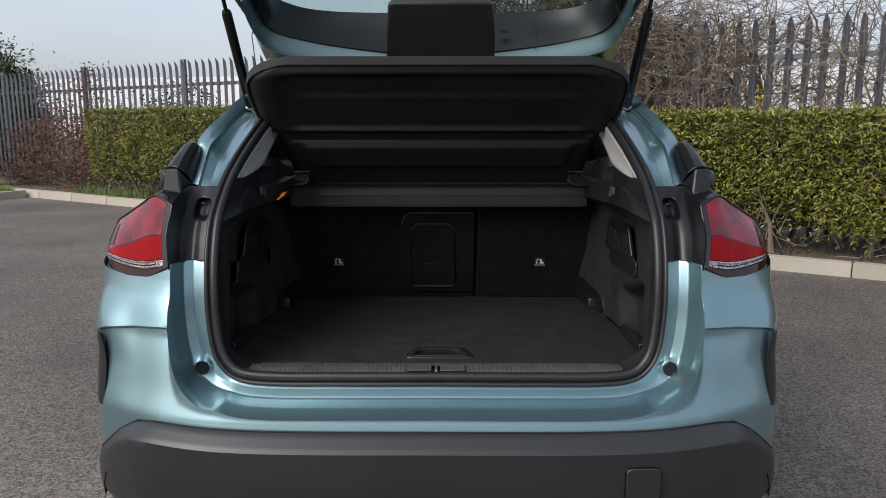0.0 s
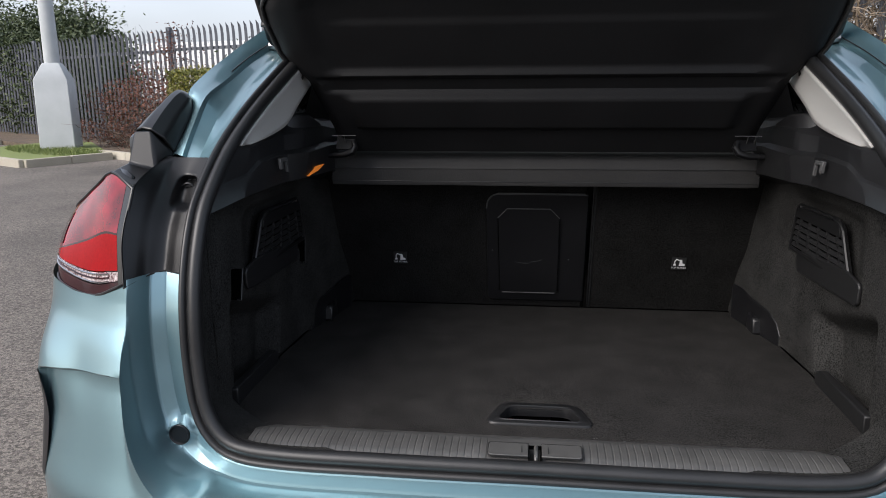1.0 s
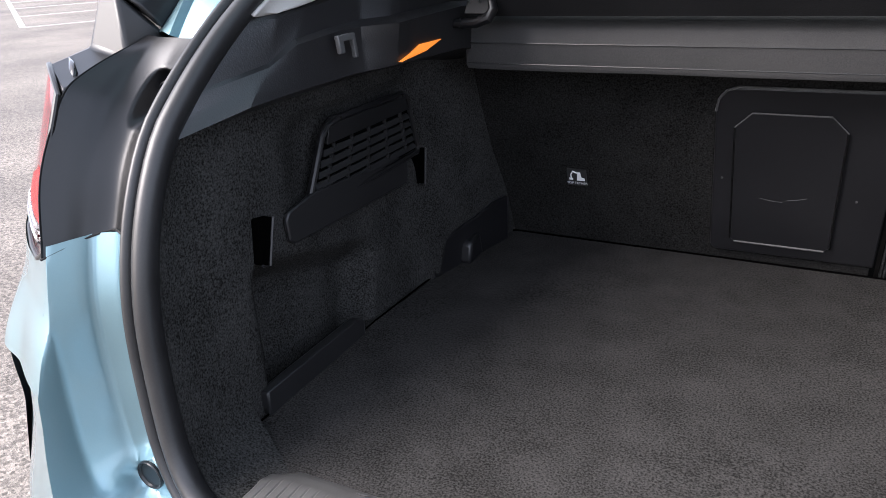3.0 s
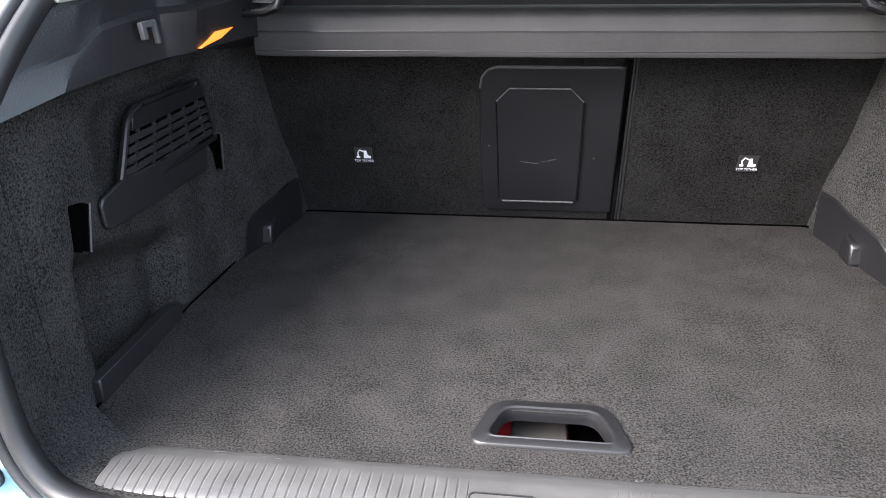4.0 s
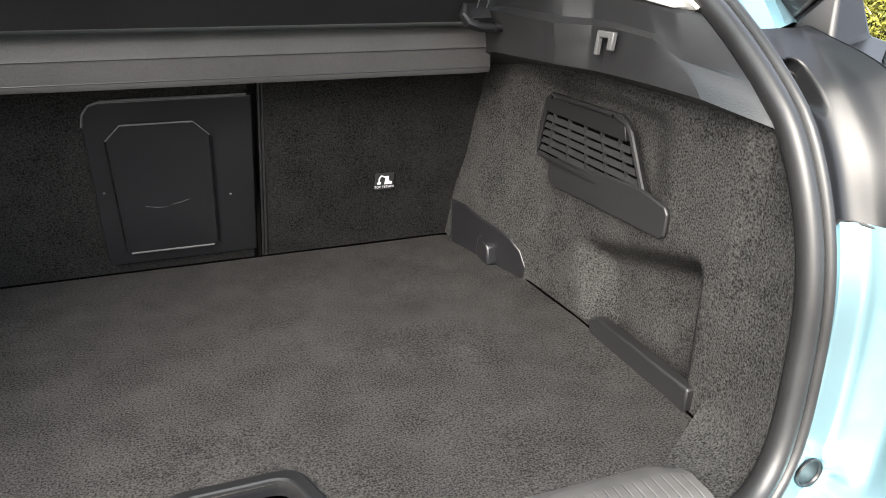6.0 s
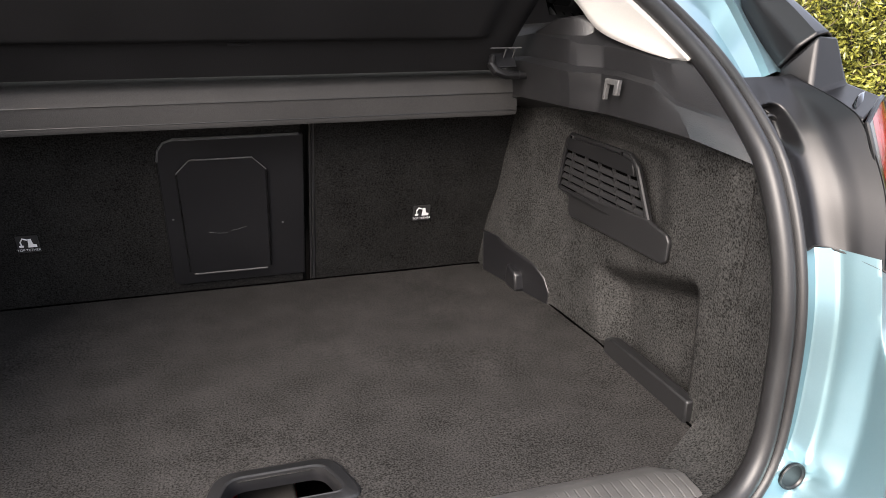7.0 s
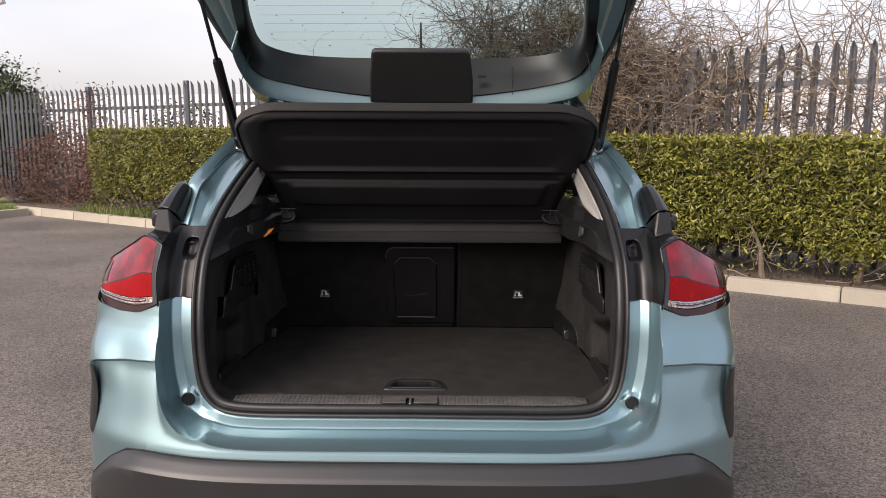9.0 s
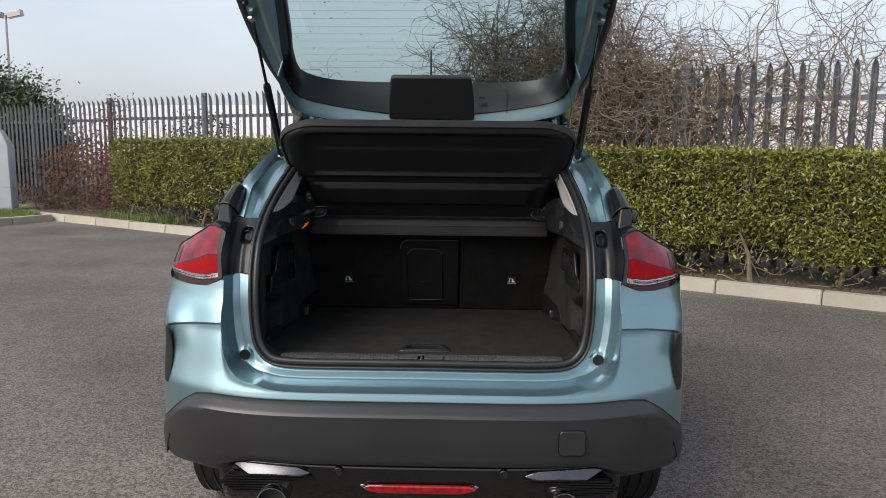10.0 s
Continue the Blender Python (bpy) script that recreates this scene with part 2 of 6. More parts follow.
DARKTWIG = material("dark_twig", (0.06, 0.045, 0.032), (0.15, 0.11, 0.08), 0.85, 0, 3, 60, 0.2, 0.002, island=0.7, fine_mix=0.2)
BARK = material("bark", (0.08, 0.06, 0.042), (0.22, 0.17, 0.12), 0.9, 0, 8, 80, 0.6, 0.006)
FENCE = material("weathered_galvanised_steel", (0.085, 0.09, 0.105), (0.15, 0.157, 0.175), 0.55, 0.35, 2.0, 90, 0.15, 0.001, piece=0.3)
CLADDING = material("white_cladding", (0.58, 0.59, 0.61), (0.66, 0.67, 0.68), 0.6, 0, 0.3, 20, 0.05, 0.002)
YELLOW = material("yellow_sign", (0.68, 0.6, 0.04), (0.75, 0.66, 0.06), 0.5, 0, 4, 60, 0, 0)
LINEPAINT = material("worn_white_line", (0.28, 0.265, 0.24), (0.48, 0.455, 0.42), 0.7, 0, 5, 60, 0.4, 0.003, spread=0.12)


# ---------------------------------------------------------------- builders
def thing(name, loc, label, category, group="", kind=""):
    ob = new(name)
    ob.location = loc
    ob.empty_display_size = 0.1
    return tagged(ob, label, category, group, kind)


def part(name, bm, mat, parent=None, label="", smooth=30, bevel=0.0, thick=0.0, kind=""):
    """Links a bmesh (or mesh) as one object under a thing or a part."""
    if isinstance(bm, bmesh.types.BMesh):
        me = bpy.data.meshes.new(name)
        bmesh.ops.recalc_face_normals(bm, faces=bm.faces)
        bm.to_mesh(me)
        bm.free()
    else:
        me = bm
    me.materials.append(mat)
    if smooth:
        me.shade_smooth()
        me.set_sharp_from_angle(angle=radians(smooth))
    ob = new(name, me)
    if parent:
        ob.parent = parent
        if parent.parent is None:
            ob.matrix_parent_inverse = parent.matrix_basis.inverted()
    if thick:
        s = ob.modifiers.new("thickness", "SOLIDIFY")
        s.thickness, s.offset = thick, 0.0
    if bevel:
        b = ob.modifiers.new("edges", "BEVEL")
        b.width, b.segments, b.limit_method, b.angle_limit = bevel, 2, "ANGLE", radians(35)
    return tagged(ob, label, kind=kind)


def spline(pts, loop=False):
    """A smooth curve through a few points, by a parameter from 0 to 1 in even chord length."""
    p = [Vector(q) for q in pts]
    if loop:
        p = p + [p[0]]
    d = [0.0]
    for a, b in zip(p, p[1:]):
        d.append(d[-1] + (b - a).length)

    def at(u):
        s = min(max(u, 0), 1) * d[-1]
        i = 0
        while i < len(p) - 2 and d[i + 1] < s:
            i += 1
        h = (s - d[i]) / max(1e-9, d[i + 1] - d[i])
        a, b = p[i], p[i + 1]
        before = p[i - 1] if i > 0 else (p[-2] if loop else a + (a - b))
        after = p[i + 2] if i + 2 < len(p) else (p[1] if loop else b + (b - a))
        ma = (b - before) * ((d[i + 1] - d[i]) / max(1e-9, (a - before).length + (b - a).length))
        mb = (after - a) * ((d[i + 1] - d[i]) / max(1e-9, (after - b).length + (b - a).length))
        h2, h3 = h * h, h * h * h
        return a * (2 * h3 - 3 * h2 + 1) + ma * (h3 - 2 * h2 + h) + b * (3 * h2 - 2 * h3) + mb * (h3 - h2)
    return at


def table(z, rows):
    """Linear look-up in (key, value) rows."""
    if z <= rows[0][0]:
        return rows[0][1]
    for (a, va), (b, vb) in zip(rows, rows[1:]):
        if z <= b:
            return va + (vb - va) * (z - a) / (b - a)
    return rows[-1][1]


def smooth_step(a, b, x):
    h = min(max((x - a) / (b - a), 0), 1)
    return h * h * (3 - 2 * h)


def grid(fn, nu, nv, bm=None, close_u=False):
    bm = bm or bmesh.new()
    rows = [[bm.verts.new(fn(i / (nu if close_u else nu - 1), j / (nv - 1))) for j in range(nv)] for i in range(nu)]
    for i in range(nu if close_u else nu - 1):
        for j in range(nv - 1):
            k = (i + 1) % nu
            quad = [rows[i][j], rows[k][j], rows[k][j + 1], rows[i][j + 1]]
            if len({tuple(round(c, 6) for c in v.co) for v in quad}) == 4:
                bm.faces.new(quad)
    return bm


def box(c, s, rot=None, bm=None):
    bm = bm or bmesh.new()
    m = Matrix.Translation(c) @ (rot or Matrix()) @ Matrix.Diagonal((*s, 1))
    bmesh.ops.create_cube(bm, size=1, matrix=m)
    return bm


def hull(pts, bm=None):
    bm = bm or bmesh.new()
    vs = [bm.verts.new(p) for p in pts]
    r = bmesh.ops.convex_hull(bm, input=vs)
    bmesh.ops.delete(bm, geom=[g for g in r["geom_interior"] if isinstance(g, bmesh.types.BMVert)], context="VERTS")
    return bm


def tube(pts, r, sides=8, bm=None, caps=True):
    """A round tube along points; r a number or one for each point."""
    bm = bm or bmesh.new()
    pts = [Vector(p) for p in pts]
    rs = r if isinstance(r, (list, tuple)) else [r] * len(pts)
    rings = []
    up = None
    for i, p in enumerate(pts):
        d = (pts[min(i + 1, len(pts) - 1)] - pts[max(i - 1, 0)]).normalized()
        if up is None:
            up = d.orthogonal().normalized()
        up = (up - d * up.dot(d)).normalized()
        side = d.cross(up)
        rings.append([bm.verts.new(p + (up * math.cos(a) + side * math.sin(a)) * rs[i]) for a in [2 * math.pi * k / sides for k in range(sides)]])
    for a, b in zip(rings, rings[1:]):
        for k in range(sides):
            bm.faces.new((a[k], a[(k + 1) % sides], b[(k + 1) % sides], b[k]))
    if caps:
        bm.faces.new(rings[0])
        bm.faces.new(rings[-1][::-1])
    return bm


def lathe(c, axis, prof, sides=24, bm=None):
    """A turned piece: prof holds (distance along the axis, radius)."""
    bm = bm or bmesh.new()
    c, d = Vector(c), Vector(axis).normalized()
    u = d.orthogonal().normalized()
    w = d.cross(u)
    rings = [[bm.verts.new(c + d * h + (u * math.cos(k) + w * math.sin(k)) * r) for k in [2 * math.pi * i / sides for i in range(sides)]] for h, r in prof]
    for p, q in zip(rings, rings[1:]):
        for i in range(sides):
            bm.faces.new((p[i], p[(i + 1) % sides], q[(i + 1) % sides], q[i]))
    bm.faces.new(rings[-1])
    return bm


def plate(outline, origin, ax, ay, depth, bm=None):
    """A flat plate of a 2D outline, laid out on the axes ax, ay and given depth along their cross product."""
    bm = bm or bmesh.new()
    o, ax, ay = Vector(origin), Vector(ax).normalized(), Vector(ay).normalized()
    n = ax.cross(ay)
    a = [bm.verts.new(o + ax * u + ay * v) for u, v in outline]
    b = [bm.verts.new(o + ax * u + ay * v + n * depth) for u, v in outline]
    bm.faces.new(a[::-1])
    bm.faces.new(b)
    for i in range(len(a)):
        j = (i + 1) % len(a)
        bm.faces.new((a[i], a[j], b[j], b[i]))
    return bm


def rounded(w0, w1, h0, h1, r, n=4, corners=(1, 1, 1, 1)):
    """A rectangle's outline with rounded corners (lower left, lower right, upper right, upper left)."""
    out = []
    for k, (cx, cy, a0) in enumerate(((w0, h0, 180), (w1, h0, 270), (w1, h1, 0), (w0, h1, 90))):
        rr = r * corners[k]
        if rr < 1e-5:
            out.append((cx, cy))
            continue
        ox, oy = cx + (rr if k in (0, 3) else -rr), cy + (rr if k in (0, 1) else -rr)
        for i in range(n + 1):
            a = radians(a0 + 90 * i / n)
            out.append((ox + rr * math.cos(a), oy + rr * math.sin(a)))
    return out


def sweep(path, section, bm=None, closed=False):
    """Sweeps (outward, along y) section points; path(i) gives a point, an outward direction and a second direction."""
    bm = bm or bmesh.new()
    rings = []
    for p, out, back in path:
        rings.append([bm.verts.new(p + out * a + back * b) for a, b in section])
    m = len(section)
    pairs = list(zip(rings, rings[1:])) + ([(rings[-1], rings[0])] if closed else [])
    for a, b in pairs:
        for k in range(m):
            bm.faces.new((a[k], a[(k + 1) % m], b[(k + 1) % m], b[k]))
    return bm


def mesh_of(name, verts, faces):
    me = bpy.data.meshes.new(name)
    me.from_pydata(verts, [], faces)
    me.update()
    return me


SIDES = (1, -1)

# ---------------------------------------------------------------- the car
car = thing("car", (0, 0, 0), "pale turquoise hatchback with black bumper, parked with its tailgate open", "car")

# plan of the rear body at bumper height, from the middle round the corner to the flank
PLAN = spline([(0, -0.06), (0.30, -0.057), (0.46, -0.042), (0.585, -0.005), (0.66, 0.032), (0.72, 0.068), (0.765, 0.105),
               (0.792, 0.145), (0.812, 0.21), (0.832, 0.33), (0.852, 0.56), (0.865, 0.95), (0.868, 1.5)])
LEAN_BACK = [(0.2, 0.03), (0.45, 0.0), (0.652, 0.0), (0.70, 0.012), (0.80, 0.034), (0.826, 0.038), (0.845, 0.046), (0.90, 0.070), (0.94, 0.082), (0.98, 0.090), (1.1, 0.19)]
SHOULDER_Z = [(0.577, 0.848), (0.66, 0.840), (0.74, 0.829), (0.775, 0.819), (0.80, 0.815)]


def shoulder_shift(x, z):
    """How far the shoulder line stands above its height at the vent."""
    return (table(x, SHOULDER_Z) - 0.829) * smooth_step(0.70, 0.80, z) * (1 - smooth_step(0.87, 0.93, z))


def plan_at_x(x):
    lo, hi = 0.0, 0.62
    for _ in range(30):
        mid = (lo + hi) / 2
        lo, hi = (mid, hi) if PLAN(mid).x < x else (lo, mid)
    return lo


def skin(u, z, out=0.0):
    """A point of the rear body skin at plan parameter u and height z, pushed outwards by out."""
    p, q = PLAN(u), PLAN(min(u + 0.01, 1))
    d = (q - p).normalized() if (q - p).length else Vector((0, 1))
    side = smooth_step(0.45, 0.75, u)
    dy = table(z - shoulder_shift(p.x, z), LEAN_BACK) * (1 - 0.75 * side)
    dy -= 0.020 * smooth_step(0.66, 0.765, p.x) * smooth_step(0.74, 0.825, z) * (1 - smooth_step(0.835, 0.92, z)) * (1 - side)     # the shoulder flares out
    dx = 0.05 * max(0, z - 0.86) * side
    return Vector((p.x + d.y * out - dx, p.y - d.x * out + dy, z))


# edge of the load opening (outer edge of the seal), right half, from the sill's middle up to the roof
OPEN = spline([(0, 0.062, 0.708), (0.22, 0.063, 0.707), (0.395, 0.068, 0.708), (0.455, 0.075, 0.722), (0.492, 0.084, 0.765), (0.507, 0.092, 0.84),
               (0.511, 0.102, 0.93), (0.513, 0.13, 1.01), (0.513, 0.175, 1.075), (0.506, 0.30, 1.168), (0.482, 0.50, 1.272), (0.452, 0.70, 1.36),
               (0.40, 0.86, 1.425), (0.30, 0.90, 1.44), (0, 0.92, 1.448)])


def opening(u):
    p, q, o = OPEN(u), OPEN(min(1, u + 0.004)), OPEN(max(0, u - 0.004))
    d = (q - o).normalized()
    back = Vector((0, -1, 0))
    out = d.cross(back).normalized()
    return p, out, out.cross(d).normalized()


def find_open(z):
    lo, hi = 0.15, 0.75
    for _ in range(30):
        mid = (lo + hi) / 2
        lo, hi = (mid, hi) if OPEN(mid).z < z else (lo, mid)
    return lo


U_SIDE = find_open(0.977)      # where the painted jamb ends under the black panel
JAMB_LOW = [(-0.012, 0.0), (0.002, 0.004), (0.006, 0.006), (0.023, 0.008), (0.0265, 0.009), (0.0285, 0.013), (0.0305, 0.032), (0.0355, 0.112)]
JAMB_SIDE = [(-0.012, -0.006), (0.010, -0.009), (0.0295, -0.0105), (0.031, -0.0095), (0.048, -0.0020), (0.050, 0.0005), (0.0645, 0.037), (0.067, 0.044)]


def jamb_point(u, k):
    p, out, back = opening(u)
    w = smooth_step(0.30, 0.97, out.x)
    i = k * (len(JAMB_LOW) - 1)
    j = min(int(i), len(JAMB_LOW) - 2)
    f = i - j
    a = Vector(JAMB_LOW[j]).lerp(Vector(JAMB_LOW[j + 1]), f)
    b = Vector(JAMB_SIDE[j]).lerp(Vector(JAMB_SIDE[j + 1]), f)
    s = a.lerp(b, w)
    out = Vector((out.x, 0, out.z)).normalized()
    q = p + out * s.x + Vector((0, -1, 0)) * s.y
    if k > 0.8:     # the lower lip meets the bumper's plan
        lip = skin(plan_at_x(q.x), q.z).y
        q.y += (lip - q.y) * min(1.0, max(0.0, (k - 0.857) / 0.143))
    d = math.hypot(q.x - 0.522, q.z - 0.739)
    q.y += (0.0835 - q.y) * (1 - smooth_step(0.0175, 0.026, d))     # flat seat of the rubber stop
    return q


def flip(v, s):
    return Vector((v.x * s, v.y, v.z))


# painted jamb round the lower half of the opening, one piece from side to side
part("rear_jamb", grid(lambda u, v: flip(jamb_point(abs(u * 2 - 1) * U_SIDE, v), 1 if u > 0.5 else -1), 241, 57), PAINT, car, "turquoise painted shut face under the load opening")


def bumper_top(x, y):
    """Height of the joint between paint and black bumper."""
    return table(x, [(0, 0.650), (0.60, 0.648), (0.65, 0.640), (0.70, 0.61), (0.75, 0.565), (0.79, 0.525), (0.83, 0.50), (0.87, 0.49)])


LAMP_BOTTOM = [(0.58, 0.969), (0.612, 0.955), (0.647, 0.942), (0.695, 0.940), (0.753, 0.946), (0.787, 0.950), (0.81, 0.962), (0.845, 0.968)]


N_OUT = 60
X_IN, CX, CZ = 0.598, 0.42, 0.80


def sunk(x, z):
    """Shallow field below the shoulder line."""
    return 0.017 * (1 - smooth_step(0.757, 0.772, x)) * (1 - smooth_step(0.8195, 0.829, z - shoulder_shift(x, z))) * min(max((z - 0.665) / 0.155, 0.0), 1.0)


IN_FACE = Vector((-0.2, 1, 0)).normalized()


def corner(s):
    """Painted bumper corner and flank, outboard of the jamb, back to the rear wheel arch."""
    def fn(a, b):
        u = table(a, [(0, plan_at_x(X_IN)), (0.2, plan_at_x(0.64)), (0.7, plan_at_x(0.80)), (1, 0.78)])
        x = PLAN(u).x
        z0, z1 = bumper_top(x, 0), table(x, LAMP_BOTTOM)
        top = table(x, SHOULDER_Z)
        z = table(b, [(0, z0), (0.5, top - 0.0095), (0.6, top), (1, z1)])
        q = skin(u, z) + IN_FACE * sunk(x, z)
        return flip(q, s)
    return fn


def corner_inner(s):
    """Skin between the jamb's crease and the corner."""
    def fn(a, b):
        p = jamb_point(a * U_SIDE, 1.0)
        if p.z >= CZ:
            x, z = X_IN, p.z - 0.012 * smooth_step(0.9, 0.98, p.z)
        else:
            dx, dz = max(p.x - CX, 1e-4), CZ - p.z
            k = min((X_IN - CX) / dx, (CZ - 0.6495) / dz)
            x, z = (CX + dx * k, CZ - dz * k) if p.x > CX else (p.x, 0.6495)
        end = skin(plan_at_x(x), z)
        q = p.lerp(end, b)
        on = skin(plan_at_x(max(0.001, q.x)), q.z)
        q.y += (on.y - q.y) * smooth_step(0.0, 0.25, b)
        q = q + IN_FACE * sunk(q.x, q.z) * smooth_step(0.0, 0.35, b)
        return flip(q, s)
    return fn


for s in SIDES:
    fascia = part("rear_quarter", grid(corner(s), N_OUT, 51), PAINT, car, "turquoise painted rear corner with a framed side vent")
    part("quarter_return", grid(corner_inner(s), 190, 14), PAINT, fascia)
    # vent slit in the corner, with its raised painted rim

    def slit(a, b, s=s):
        z = 0.645 + 0.165 * b
        w = math.sin(math.pi * min(max(b, 0.03), 0.97)) ** 0.35
        u = plan_at_x(0.772) + (a - 0.5) * 0.030 * w
        return flip(skin(u, z, 0.0005 + 0.001 * math.cos((a - 0.5) * 3)), s)
    part("side_vent", grid(slit, 9, 25), GRAIN, fascia, "black slot vent")
    # rubber stop sunk in the jamb's lower corner
    part("rubber_stop", lathe(Vector((s * 0.522, 0.0835, 0.739)), (0, -1, 0), [(-0.01, 0.0160), (0.0025, 0.0160), (0.0035, 0.0150), (0.003, 0.0138), (0.0012, 0.0125), (0.0012, 0.001)], 26), MATTE, car, "round black rubber stop")




# black bumper
def bumper(a, b):
    s = 1 if a > 0.5 else -1
    u = abs(a * 2 - 1) * 0.70
    x = PLAN(u).x
    top = bumper_top(x, 0) - 0.001
    rows = [(top, -0.055), (top, 0.002), (top - 0.004, 0.010), (top - 0.026, 0.036), (top - 0.031, 0.039), (min(top - 0.07, 0.54), 0.040), (0.49, 0.036), (0.478, 0.03), (0.472, 0.014), (0.462, -0.02)]
    i = b * (len(rows) - 1)
    j = min(int(i), len(rows) - 2)
    f = i - j
    z = rows[j][0] * (1 - f) + rows[j + 1][0] * f
    o = rows[j][1] * (1 - f) + rows[j + 1][1] * f
    side = smooth_step(0.46, 0.6, x)
    z = z - side * smooth_step(0.5, 0.46, z) * 0.055
    o = o * (1 - 0.8 * smooth_step(0.27, 0.38, u)) - smooth_step(0.60, 0.76, x) * 0.014 * smooth_step(0.46, 0.30, z)
    return flip(skin(u, z, o), s)


joint = []
for k in range(-60, 61):
    uj = abs(k) / 60 * 0.62
    joint.append(flip(skin(uj, bumper_top(PLAN(uj).x, 0) + 0.0005, 0.0005), 1 if k > 0 else -1))
part("bumper_gap", tube(joint, 0.0016, 5), BLACKINK, car)
rear_bumper = part("rear_bumper", grid(bumper, 121, 37), BUMPER, car, "dark grey grained plastic rear bumper")
for s in SIDES:
    p = skin(plan_at_x(0.690), 0.566, 0.013)
    d = Vector((0.75, -0.66, 0)).normalized()
    p = Vector((p.x * s, p.y, p.z))
    d = Vector((d.x * s, d.y, 0))
    part("parking_sensor", lathe(p, d, [(-0.02, 0.012), (0.004, 0.012), (0.005, 0.0105), (0.002, 0.0098), (0.002, 0.001)], 20), SATIN, rear_bumper, "round parking sensor")
    p = Vector((0.232 * s + 0.01, -0.075, 0.452))
    part("parking_sensor", lathe(p, (0, -1, 0), [(-0.03, 0.012), (0.004, 0.012), (0.005, 0.0105), (0.002, 0.0098), (0.002, 0.001)], 20), GRAIN, rear_bumper, "round parking sensor")
tow = rounded(-0.036, 0.036, -0.035, 0.035, 0.012)
part("towing_eye_cover", plate(tow, (0.426, -0.0885, 0.552), (1, 0.06, 0), (0, 0, 1), 0.005), BUMPER, rear_bumper, "square towing eye cover", bevel=0.002)
ring = [Vector((0.426 + x * 1.03, -0.0912 + x * 0.06, 0.552 + z * 1.03)) for x, z in tow]
part("cover_gap", tube(ring + [ring[0]], 0.0012, 4), GLOSS, rear_bumper)


# gloss black diffuser under the bumper
def diffuser(a, b):
    x = (a - 0.5) * 1.16
    z = 0.466 - 0.20 * b
    y = -0.062 + 0.10 * b * b + 0.05 * (abs(x) / 0.58) ** 3
    return Vector((x, y, z))


diff = part("diffuser", grid(diffuser, 60, 14), GLOSS, car, "gloss black diffuser", thick=0.006)
for s in SIDES:
    part("trim_blade", hull([(s * a, b, c) for a, b, c in ((0.295, -0.078, 0.447), (0.33, -0.074, 0.462), (0.50, -0.060, 0.470), (0.525, -0.052, 0.462), (0.47, -0.082, 0.440), (0.40, -0.088, 0.443), (0.33, -0.082, 0.436), (0.33, -0.04, 0.45), (0.5, -0.03, 0.455))]), GUNMETAL, diff, "satin metal blade", bevel=0.003)
    for i in range(7):
        part("rib", box((s * 0.42, -0.05 + 0.007 * i, 0.428 - 0.011 * i), (0.30 - 0.02 * abs(i - 3), 0.02, 0.005)), SATIN, diff)
    tip = Vector((s * 0.415, 0.0, 0.350))
    part("exhaust_tip", lathe(tip, (0, -1, 0), [(-0.2, 0.040), (-0.03, 0.042), (0.062, 0.0455), (0.065, 0.044), (0.063, 0.040), (-0.05, 0.038)], 32), CHROME, car, "chrome round exhaust tip")
    # flat black disc stands in for the shade inside the pipe
    part("exhaust_bore_shade", lathe(tip, (0, -1, 0), [(0.030, 0.0393), (0.032, 0.039)], 32), BLACKINK, car)
fog = [(-0.160, 0.006), (-0.145, -0.006), (-0.115, -0.013), (0.115, -0.013), (0.145, -0.006), (0.160, 0.006), (0.140, 0.013), (-0.140, 0.013)]
part("fog_lamp_bezel", plate([(x * 1.06, z * 1.25) for x, z in fog], (0.005, -0.046, 0.396), (1, 0, 0), (0, -0.15, 1), 0.008), CHROME, diff, "chrome rim", bevel=0.002)
part("fog_lamp", plate(fog, (0.005, -0.056, 0.398), (1, 0, 0), (0, -0.15, 1), 0.012), FOGLENS, diff, "red rear fog lamp", bevel=0.004)

# underside valance behind the diffuser
part("underbody", box((0, 2.15, 0.27), (1.15, 3.1, 0.08)), RUBBER, car, "black underbody", bevel=0.02)


# tail lamps: four bands of lens
LAMP_LOW = spline([(0.583, 0.079, 0.969), (0.612, 0.092, 0.955), (0.647, 0.110, 0.941), (0.695, 0.138, 0.938), (0.751, 0.180, 0.944), (0.785, 0.24, 0.948), (0.80, 0.36, 0.960)])
LAMP_TOP = spline([(0.585, 0.132, 1.097), (0.634, 0.166, 1.117), (0.679, 0.200, 1.095), (0.729, 0.240, 1.068), (0.770, 0.276, 1.046), (0.797, 0.33, 1.024), (0.805, 0.45, 1.005)])


def lamp_fn(s, b0, b1, out=0.0):
    def fn(a, b):
        h = b0 + (b1 - b0) * b
        p = LAMP_LOW(a).lerp(LAMP_TOP(a), h)
        bulge = math.sin(math.pi * min(max(h, 0), 1)) * 0.011 * smooth_step(0.0, 0.5, a) + out
        p.x += 0.009 * max(0.0, 1 - abs(h - 0.52) / 0.5) * (1 - smooth_step(0.0, 0.3, a))     # the inner edge is kinked
        return flip(p + Vector((0.6, -0.75, 0.1)) * bulge, s)
    return fn


